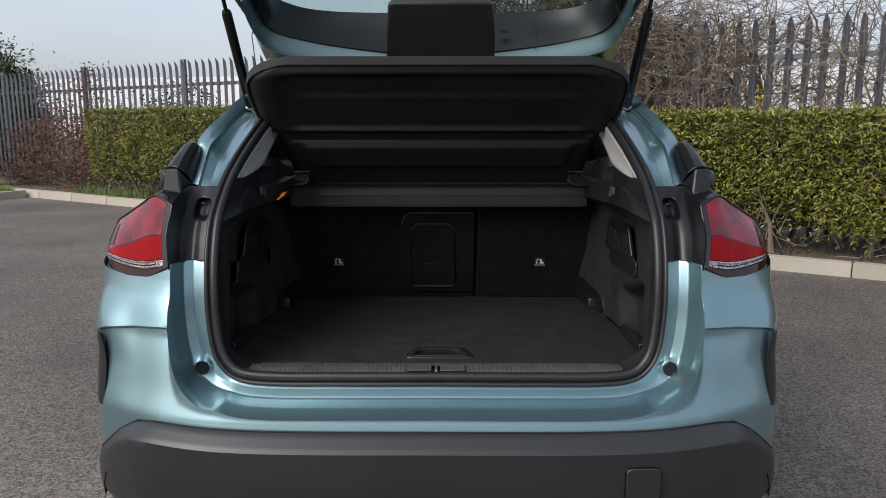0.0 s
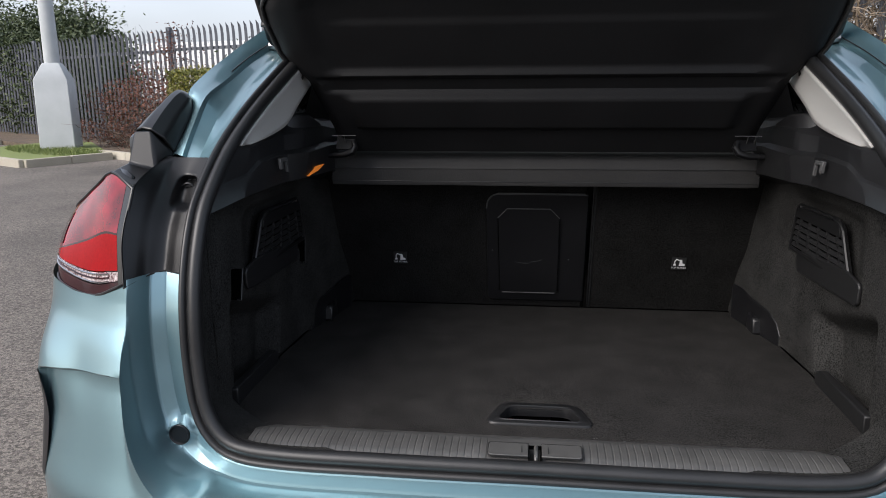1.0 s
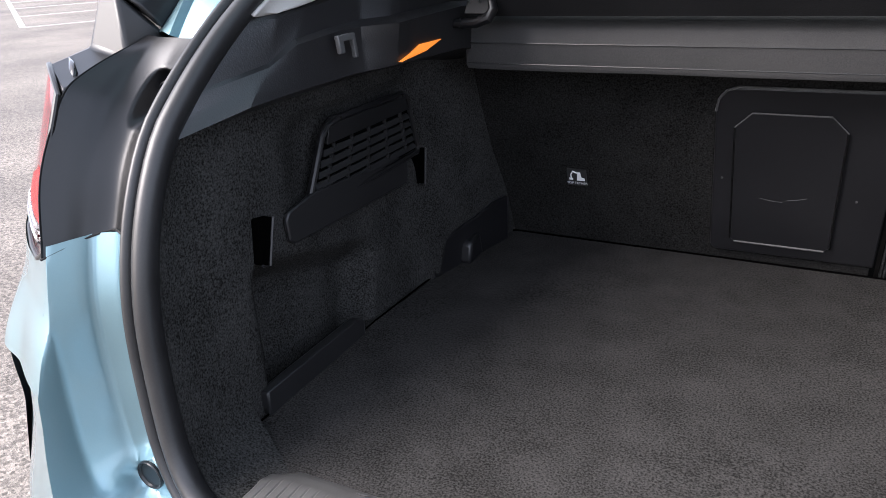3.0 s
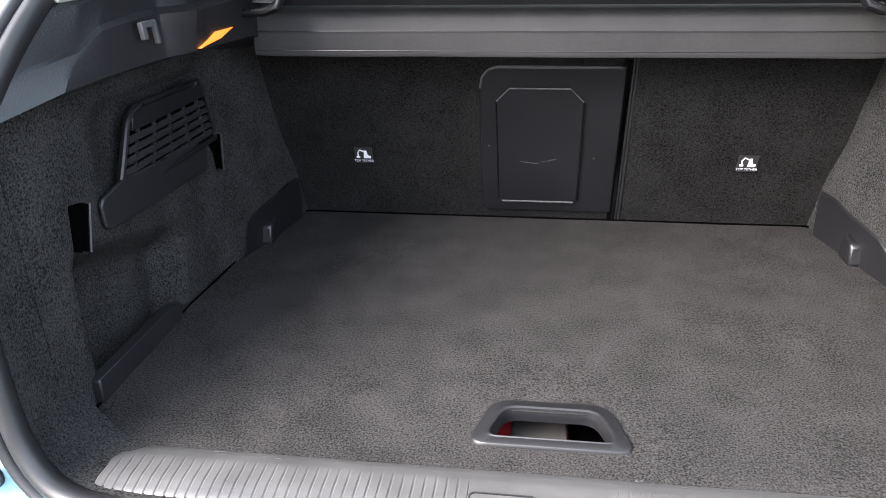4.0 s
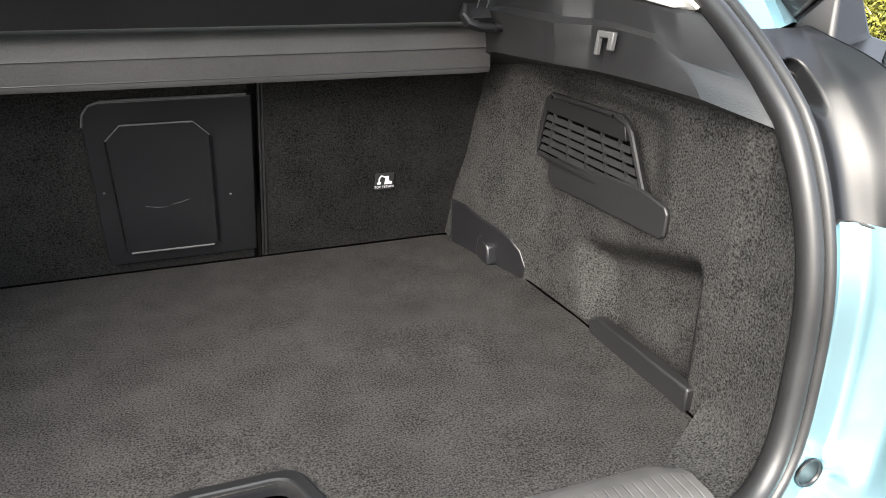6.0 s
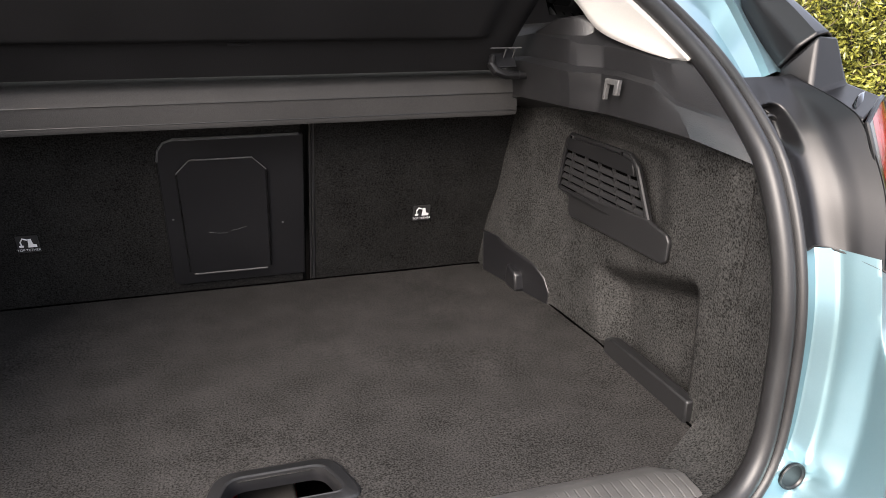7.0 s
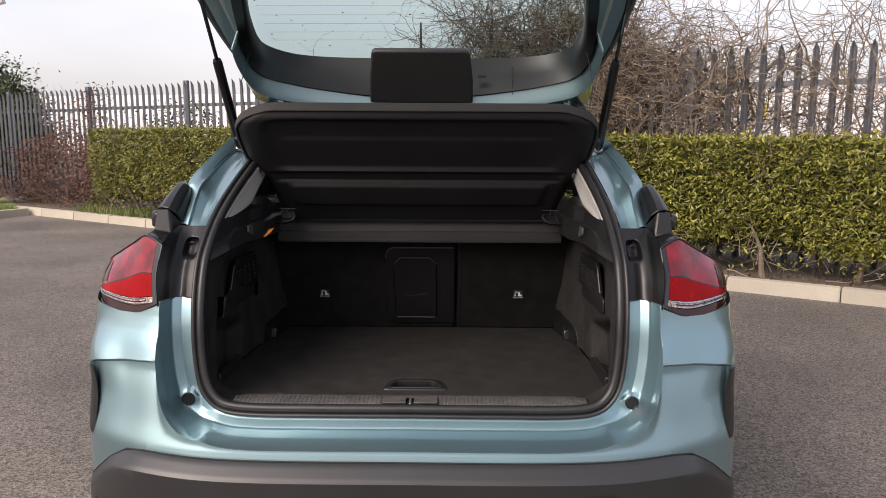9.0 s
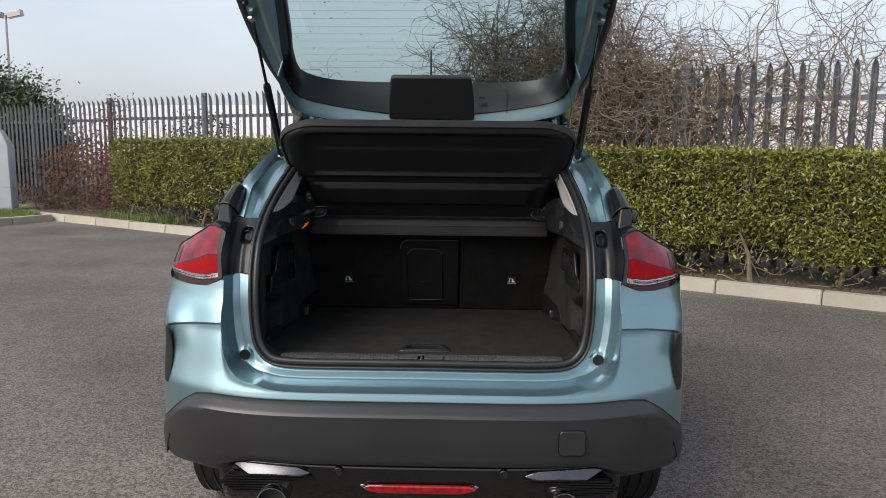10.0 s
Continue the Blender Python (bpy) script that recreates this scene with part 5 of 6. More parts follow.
# ---------------------------------------------------------------- tailgate
GH, GA = Vector((0, 0.98, 1.475)), Vector((0, -0.935, 0.355)).normalized()
GN = Vector((0, -0.355, -0.935)).normalized()     # inner face, turned down to the boot

def gate_p(a, x, n=0.0):
    """Point of the tailgate: a metres from the hinge, x across, n towards the boot."""
    return GH + GA * a + Vector((x, 0, 0)) + GN * n


def g_out(a):
    return table(a, [(0, 0.515), (0.2, 0.540), (0.4, 0.558), (0.7, 0.552), (0.86, 0.54), (1.15, 0.515)])


def gate_frame(a, b):
    """Painted ring: a runs round it, b from the outer edge to the glass."""
    # corner path of outer and inner edges
    t4 = (a * 4) % 4
    L = 1.15

    def ringpt(k, inner):
        i = int(k) % 4
        f = k - int(k)
        if inner:
            a0, a1, w0, w1 = 0.15, 1.08, 0.485, 0.405
        else:
            a0, a1, w0, w1 = 0.02, L, g_out(0), g_out(L)
        cs = [(a0, -w0), (a0, w0), (a1, w1), (a1, -w1)]
        (pa, px), (qa, qx) = cs[i], cs[(i + 1) % 4]
        ra = pa + (qa - pa) * f
        if not inner and i in (1, 3):     # bowed flanks
            return ra, math.copysign(g_out(ra), px)
        return ra, px + (qx - px) * f
    oa, ox = ringpt(t4, False)
    ia, ix = ringpt(t4, True)
    n = table(b, [(0, -0.06), (0.12, -0.02), (0.25, -0.002), (0.5, 0.0), (0.62, 0.014), (0.9, 0.014), (1.0, 0.0)])
    k = table(b, [(0, 0), (0.12, 0.0), (0.25, 0.08), (0.5, 0.42), (0.62, 0.55), (0.9, 0.95), (1, 1)])
    return gate_p(oa + (ia - oa) * k, ox + (ix - ox) * k, n)


gate = part("tailgate", grid(gate_frame, 120, 25, close_u=True), PAINT, car, "open tailgate with turquoise inner frame", smooth=40)
part("gate_skin", grid(lambda a, b: gate_p(0.02 + 0.12 * a, (b * 2 - 1) * g_out(0.12 * a) * 0.995, -0.06 - 0.01 * math.sin(math.pi * a)), 8, 12), PAINT, gate, thick=0.003)
part("gate_glass", grid(lambda a, b: gate_p(0.16 + 0.96 * a, (b * 2 - 1) * (0.49 - 0.075 * a), -0.024 - 0.012 * (1 - (2 * b - 1) ** 2)), 10, 17), WINDOW, gate, "tinted rear window").visible_shadow = False


TRIM_IN = spline([(0, 0.722, 1.578), (0.25, 0.718, 1.580), (0.37, 0.70, 1.587), (0.432, 0.655, 1.600), (0.456, 0.60, 1.615), (0.450, 0.48, 1.66), (0.431, 0.37, 1.705), (0.405, 0.2, 1.772), (0.372, 0.0, 1.845)])
TRIM_OUT = spline([(0, 0.672, 1.463), (0.15, 0.668, 1.477), (0.25, 0.662, 1.489), (0.36, 0.645, 1.506), (0.455, 0.605, 1.532), (0.484, 0.53, 1.588), (0.480, 0.43, 1.662), (0.462, 0.32, 1.712), (0.44, 0.2, 1.76), (0.41, 0.0, 1.83)])


def glass_trim(a, b):
    """Black trim that hangs from the window's lower edge and runs up its sides."""
    h = a * 2 - 1
    s = 1 if h > 0 else -1
    k = abs(h)
    p, q = TRIM_IN(k), TRIM_OUT(k)
    r = p.lerp(q, table(b, [(0, 0.0), (0.15, 0.03), (0.3, 0.2), (0.85, 0.95), (1, 1.0)]))
    r = r + GN * table(b, [(0, -0.012), (0.15, 0.014), (0.3, 0.02), (0.85, 0.012), (1, -0.004)]) + Vector((0, table(b, [(0.85, 0), (1, 0.02)]), 0))
    return flip(r, s)


part("glass_trim", grid(glass_trim, 121, 17), MATTE, gate, "black plastic trim round the rear window", smooth=40)


def gate_under(a, b):
    """Painted underside between the trim and the hinge."""
    h = a * 2 - 1
    s = 1 if h > 0 else -1
    q = TRIM_OUT(abs(h) * 0.56) + Vector((0, 0.012, 0.003))
    far = Vector((q.x * 1.10 + 0.015 * abs(h), 0.97, 1.45))
    low = q + Vector((0.02 * abs(h), -0.002, -0.055))
    m = q.lerp(low, b / 0.35) if b < 0.35 else low.lerp(far, (b - 0.35) / 0.65)
    return flip(m, s)


part("gate_top_frame", grid(gate_under, 61, 21), PAINT, gate, "turquoise painted top frame", thick=0.004)
BOX_UP = Vector((0, -0.10, 0.155)).normalized()
boxo = [(-0.152, 0.0), (0.152, 0.0), (0.150, 0.075), (0.140, 0.160), (0.132, 0.168), (-0.132, 0.168), (-0.140, 0.160), (-0.150, 0.075)]
part("trim_box", plate(boxo, (0.006, 0.668, 1.464), (1, 0, 0), BOX_UP, 0.022), BOXGREY, gate, "black cover box at the window's edge", bevel=0.006)
part("trim_slot", box((0.185, 0.668, 1.532), (0.024, 0.008, 0.007)), BLACKINK, gate)
part("trim_joint", tube([(0.275, 0.692, 1.565), (0.275, 0.660, 1.48)], 0.0014, 5), BLACKINK, gate)
part("gate_lower_skin", grid(lambda a, b: gate_p(1.08 + 0.08 * a, (b * 2 - 1) * (g_out(1.0)), -0.06 + 0.22 * a * a), 8, 12), PAINT, gate, thick=0.004)
for i in range(11):
    a = 0.38 + 0.047 * i
    part("heater_wire", tube([gate_p(a + 0.012 * (1 - (x / 0.44) ** 2) * -1, x, -0.020 - 0.010 * (1 - (x / 0.47) ** 2)) for x in [-0.43 + 0.86 * k / 12 for k in range(13)]], 0.0004, 4), DARKTWIG, gate)
drops = random.Random(8)
for i in range(60):
    a, x, r = 0.31 + 0.5 * drops.random() ** 1.3, drops.uniform(-0.43, 0.2), drops.uniform(0.0012, 0.0028)
    c = gate_p(a, x, -0.0195 - 0.011 * (1 - (x / 0.47) ** 2))
    part("dirt_speck", plate([(r * math.cos(k), r * math.sin(k)) for k in [2 * math.pi * j / 6 for j in range(6)]], c, (1, 0, 0), GA, 0.0004), BLACKINK, gate, smooth=0)
for s in SIDES:
    side_edge = spline([(0.0, 0.512), (0.3, 0.555), (0.6, 0.562), (0.85, 0.548), (1.15, 0.522)])
    part("gate_edge_seal", tube([gate_p(side_edge(k / 20).x, s * side_edge(k / 20).y, -0.028) for k in range(21)], 0.016, 8), GRAIN, gate, "black edge of the spoiler")
    for a in (0.83, 0.90):
        part("bung", tube([gate_p(a, s * 0.53, 0.0), gate_p(a, s * 0.53, 0.006)], [0.010, 0.008], 14), RUBBER, gate)
    part("trim_stud", tube([gate_p(0.37, s * 0.470, 0.02), gate_p(0.37, s * 0.470, 0.045)], [0.012, 0.009], 12), SATIN, gate)
    top = gate_p(0.765, s * 0.525, 0.012)
    bot = Vector((s * 0.523, 0.60, 1.318))
    mid = top.lerp(bot, 0.44)
    strut = part("gas_strut", tube([mid, mid.lerp(bot, 0.03), bot.lerp(mid, 0.05), bot], [0.0105, 0.0125, 0.0125, 0.007], 12), SATIN, car, "black gas strut of the tailgate")
    part("rod", tube([top, mid], 0.005, 8), GLOSS, strut)
    part("ball_joint", tube([top + Vector((-0.012 * s, 0, 0)), top, top + Vector((0.012 * s, 0, 0.0))], [0.008, 0.012, 0.008], 10), STEEL, strut)
    part("ball_joint", tube([bot + Vector((-0.014 * s, 0, 0)), bot, bot + Vector((0.012 * s, 0, 0.0))], [0.006, 0.010, 0.008], 10), STEEL, strut)

# ---------------------------------------------------------------- car park
K0, KD, KN = Vector((3.0, 4.8, 0)), Vector((0.851, -0.525, 0)), Vector((0.525, 0.851, 0))


def verge(s, o, z=0.0):
    """s metres along the kerb to the near right, o metres behind it."""
    return K0 + KD * s + KN * o + Vector((0, 0, z))


KTURN = Matrix.Rotation(math.atan2(KD.y, KD.x), 4, "Z")


def ground_fn():
    bm = bmesh.new()
    steps = [-400, -150, -60, -25, -12, -6, -3, -1, 1, 3, 6, 12, 25, 60, 150, 400]
    vs = [[bm.verts.new((x, y, 0.0)) for y in steps] for x in steps]
    for i in range(len(steps) - 1):
        for j in range(len(steps) - 1):
            bm.faces.new((vs[i][j], vs[i + 1][j], vs[i + 1][j + 1], vs[i][j + 1]))
    return bm


tagged(part("ground", ground_fn(), ASPHALT, None, "worn dark grey tarmac of the car park", smooth=0), category="ground", kind="structure")

verge_ob = part("verge", box(verge(-6, 2.9, 0.03), (60, 5.6, 0.10), KTURN), SOIL, None, "brown soil and leaf litter behind the kerb", smooth=0)
tagged(verge_ob, category="verge", kind="structure")

kerb = thing("kerb", verge(0, 0), "pale concrete kerb stones along the edge of the car park", "kerb", kind="structure")
kb = bmesh.new()
bmesh.ops.create_cube(kb, size=1, matrix=Matrix.Diagonal((0.905, 0.14, 0.20, 1)))
for e in [v for v in kb.verts if v.co.z > 0 and v.co.y < 0]:
    e.co.y += 0.018
kmesh = bpy.data.meshes.new("kerb_stone")
bmesh.ops.bevel(kb, geom=list(kb.edges), offset=0.008, segments=2, affect="EDGES")
kb.to_mesh(kmesh)
kb.free()
kmesh.materials.append(KERB)


def kerb_stone(m):
    ob = new("kerb_stone", kmesh)
    ob.parent = kerb
    ob.matrix_parent_inverse = kerb.matrix_basis.inverted()
    ob.matrix_basis = m


rk = random.Random(5)
for i in range(-13, 12):
    p = verge(i * 0.915, 0.0, 0.02 + rk.uniform(-0.003, 0.003))
    kerb_stone(Matrix.Translation(p) @ KTURN @ Matrix.Rotation(radians(rk.uniform(-0.4, 0.4)), 4, "Z"))

# grass island with the lamp column
ISL = [(-7.1, 10.9), (-7.75, 9.6), (-10.1, 10.95), (-10.25, 11.3), (-9.9, 13.3), (-9.0, 13.4)]
island = part("grass_island", plate(ISL, (0, 0, -0.05), (1, 0, 0), (0, 1, 0), 0.14), GRASSMAT, None, "patchy green grass island with concrete edge", smooth=0)
tagged(island, category="grass", kind="structure")
for (ax, ay), (bx, by) in zip(ISL[:4], ISL[1:4]):
    a, b = Vector((ax, ay, 0.02)), Vector((bx, by, 0.02))
    n = max(1, round((b - a).length / 0.915))
    for i in range(n):
        kerb_stone(Matrix.Translation(a.lerp(b, (i + 0.5) / n)) @ Matrix.Rotation(math.atan2(b.y - a.y, b.x - a.x), 4, "Z") @ Matrix.Diagonal(((b - a).length / n / 0.915, 1, 1, 1)))
FAR_KERB = [Vector((-11.2, 13.6, 0.02)), Vector((-17.4, 16.9, 0.02)), Vector((-30.0, 21.4, 0.02))]
for a, b in zip(FAR_KERB, FAR_KERB[1:]):
    n = round((b - a).length / 0.915)
    for i in range(n):
        kerb_stone(Matrix.Translation(a.lerp(b, (i + 0.5) / n)) @ Matrix.Rotation(math.atan2(b.y - a.y, b.x - a.x), 4, "Z") @ Matrix.Diagonal(((b - a).length / n / 0.915, 1, 1, 1)))

# parking bay lines far to the side
bays = thing("bay_lines", (-16, 11, 0.0), "worn white painted parking bay lines", "road marking", kind="structure")


def bay_line(a, b):
    part("bay_line", box((a + b) / 2, ((b - a).length, 0.1, 0.008), Matrix.Rotation(math.atan2(b.y - a.y, b.x - a.x), 4, "Z")), LINEPAINT, bays, smooth=0)


for i in range(6):
    a = Vector((-12.95 - 2.41 * i, 8.54 + 1.57 * i, 0.0))
    bay_line(a, a + Vector((0.57, 0.82, 0)) * (2.0 if i == 0 else 4.6))
bay_line(Vector((-12.95, 8.54, 0)), Vector((-25.0, 16.39, 0)))

# far end of the car park: a leaning dark post, a pale pole and a white car
far_post = thing("leaning_post", (-24.6, 20.4, 0), "thin dark post leaning at the far kerb", "post")
part("shaft", tube([(-24.6, 20.4, 0), (-25.3, 20.7, 4.2)], 0.06, 8), DARKTWIG, far_post)
far_pole = thing("pale_pole", (-23.0, 20.9, 0), "pale painted pole in front of the ivy", "pole")
part("shaft", tube([(-23.0, 20.9, 0), (-23.2, 20.9, 4.5)], 0.13, 10), CLADDING, far_pole)
white_car = thing("parked_van", (-31.9, 20.2, 0), "white van parked at the far end of the car park", "van")
side = [(-2.1, 0.25), (2.1, 0.25), (2.15, 0.6), (1.95, 0.85), (1.3, 1.05), (0.75, 1.80), (-1.9, 1.86), (-2.1, 1.1), (-2.15, 0.6)]
WC = Vector((-31.9, 20.2, 0))
part("body", plate(side, WC + Vector((0, -0.85, 0)), (0.95, 0.31, 0), (0, 0, 1), -1.7), CLADDING, white_car, bevel=0.08)
part("side_window", plate([(-0.3, 1.12), (1.0, 1.12), (0.62, 1.68), (-0.3, 1.7)], WC + Vector((0.01, -0.87, 0)), (0.95, 0.31, 0), (0, 0, 1), 0.01), GLOSS, white_car, "dark side windows")
for dx in (-1.3, 1.35):
    part("wheel", lathe(WC + Vector((0.95 * dx, -0.84 + 0.31 * dx, 0.31)), (0.31, -0.95, 0), [(-0.15, 0.31), (0.03, 0.31), (0.05, 0.28), (0.05, 0.01)], 20), TYRE, white_car)

# lamp column
col = thing("lamp_column", (-8.74, 12.05, 0.05), "pale grey lamp column with a tapered square concrete base", "lamp post")
c = Vector((-8.74, 12.05, 0))
cr = Matrix.Rotation(radians(20), 4, "Z")
prof = [(0.27, 0.02), (0.30, 0.05), (0.285, 1.32), (0.15, 1.60), (0.125, 1.62)]
bm = bmesh.new()
rings = [[bm.verts.new(c + cr @ Vector((w * sx, w * sy, z))) for sx, sy in ((-1, -1), (1, -1), (1, 1), (-1, 1))] for w, z in prof]
for a, b in zip(rings, rings[1:]):
    for i in range(4):
        bm.faces.new((a[i], a[(i + 1) % 4], b[(i + 1) % 4], b[i]))
bm.faces.new(rings[-1])
part("base", bm, CONCRETE, col, "square pale grey base", bevel=0.012)
part("column", tube([c + Vector((0, 0, 1.58)), c + Vector((0, 0, 4)), c + Vector((0, 0, 8))], [0.135, 0.115, 0.08], 20), CONCRETE, col)
part("lantern", hull([c + Vector(v) for v in ((-0.1, -0.9, 8.0), (0.1, -0.9, 8.0), (0.12, 0.1, 8.05), (-0.12, 0.1, 8.05), (0, -0.8, 8.12), (0, 0, 8.16))]), CONCRETE, col, bevel=0.01)
# a distant floodlight mast
mast = thing("floodlight_mast", (-21.5, 34, 0), "thin grey floodlight mast with two lamps far off", "lamp post")
part("mast", tube([(-21.5, 34, 0), (-21.5, 34, 7.4)], [0.09, 0.05], 8), STEEL, mast)
for dx in (-0.5, 0.45):
    part("floodlight", box((-21.5 + dx, 34, 7.45), (0.7, 0.3, 0.28), Matrix.Rotation(radians(-12 if dx > 0 else 10), 4, "Y")), STEEL, mast, bevel=0.02)


# ---------------------------------------------------------------- palisade fence
def pale_mesh(h=2.27):
    """Steel pale, W-shaped in section, with a pointed splayed head."""
    sec = [(-0.034, 0.0), (-0.020, -0.016), (0.0, 0.004), (0.020, -0.016), (0.034, 0.0)]
    verts, faces = [], []
    for z, k, lean in ((0.05, 1, 0), (h - 0.16, 1, 0), (h - 0.06, 0.85, -0.01), (h, 0.12, -0.04)):
        for x, y in sec:
            verts.append((x * k, y * k + lean, z))
        for x, y in sec[::-1]:
            verts.append((x * k, y * k + lean + 0.004, z))
    n = 10
    for r in range(3):
        for i in range(n):
            faces.append((r * n + i, r * n + (i + 1) % n, (r + 1) * n + (i + 1) % n, (r + 1) * n + i))
    me = mesh_of("pale", verts, faces)
    me.materials.append(FENCE)
    return me


PALE = pale_mesh()
BAY = 2.78
fence = thing("fence_panel", (0, 0, 0), "weathered grey galvanised palisade fence panel", "fence", group="palisade fence panels")
part("post", box((0, 0.06, 1.145), (0.10, 0.055, 2.29)), FENCE, fence, "steel post", bevel=0.004)
for z in (0.45, 1.88):
    part("rail", box((BAY / 2, 0.03, z), (BAY, 0.012, 0.055)), FENCE, fence, bevel=0.002)
for i in range(17):
    ob = new("pale", PALE)
    ob.parent = fence
    ob.matrix_basis = Matrix.Translation((0.07 + i * BAY / 17, 0.005, 0)) @ Matrix.Rotation(radians(rk.uniform(-0.2, 0.2)), 4, "Y")
FENCE_O = 1.45


def fence_at(s):
    return Matrix.Translation(verge(s, FENCE_O, 0.04 + 0.0065 * min(0.0, s))) @ KTURN


fence.matrix_basis = fence_at(-1.24)
for i in range(-9, 3):
    if i:
        copy_thing(fence, fence_at(-1.24 + BAY * i))


# ---------------------------------------------------------------- leaves and twigs
def leaves(name, spots, size, mat, parent, label="", seed=1, flat=0.5, kind="stuff", aspect=0.42):
    """Many folded leaves in one mesh: spots are (place, outward direction)."""
    r = random.Random(seed)
    verts, faces = [], []
    for p, out in spots:
        d = Vector((r.gauss(0, 1), r.gauss(0, 1), r.gauss(0, 0.8) - 0.25)).normalized()
        d = (d + out * r.uniform(0.0, 0.9)).normalized()
        nrm = (out * flat + Vector((r.gauss(0, 0.6), r.gauss(0, 0.6), r.gauss(0, 0.6) + 0.35))).normalized()
        side = d.cross(nrm)
        if side.length < 1e-3:
            continue
        side.normalize()
        nrm = side.cross(d)
        L = size * r.uniform(0.65, 1.25)
        w = L * aspect * 0.5
        b = len(verts)
        verts += [p, p + d * L * 0.45 + side * w - nrm * w * 0.3, p + d * L, p + d * L * 0.45 - side * w - nrm * w * 0.3, p + d * L * 0.5]
        faces += [(b, b + 1, b + 4), (b + 1, b + 2, b + 4), (b + 2, b + 3, b + 4), (b + 3, b, b + 4)]
    return part(name, mesh_of(name, [tuple(v) for v in verts], faces), mat, parent, label, smooth=0, kind=kind)


def twigs(name, lines, mat, parent, label="", kind="stuff"):
    """Many thin three-sided stems in one mesh: lines are (points, start radius, end radius)."""
    verts, faces = [], []
    for pts, r0, r1 in lines:
        b = len(verts)
        m = len(pts)
        for i, p in enumerate(pts):
            d = (pts[min(i + 1, m - 1)] - pts[max(i - 1, 0)]).normalized()
            u = d.orthogonal().normalized()
            w = d.cross(u)
            r = r0 + (r1 - r0) * i / (m - 1)
            for k in range(3):
                a = 2.094 * k
                verts.append(tuple(p + (u * math.cos(a) + w * math.sin(a)) * r))
        for i in range(m - 1):
            for k in range(3):
                q = b + i * 3
                faces.append((q + k, q + (k + 1) % 3, q + 3 + (k + 1) % 3, q + 3 + k))
    return part(name, mesh_of(name, verts, faces), mat, parent, label, smooth=60, kind=kind)


def wander(r, p, d, n, step, curl, pull=Vector((0, 0, 0))):
    pts = [p.copy()]
    for _ in range(n):
        d = (d + Vector((r.gauss(0, curl), r.gauss(0, curl), r.gauss(0, curl))) + pull).normalized()
        p = p + d * step
        pts.append(p.copy())
    return pts


# clipped hedge along the kerb

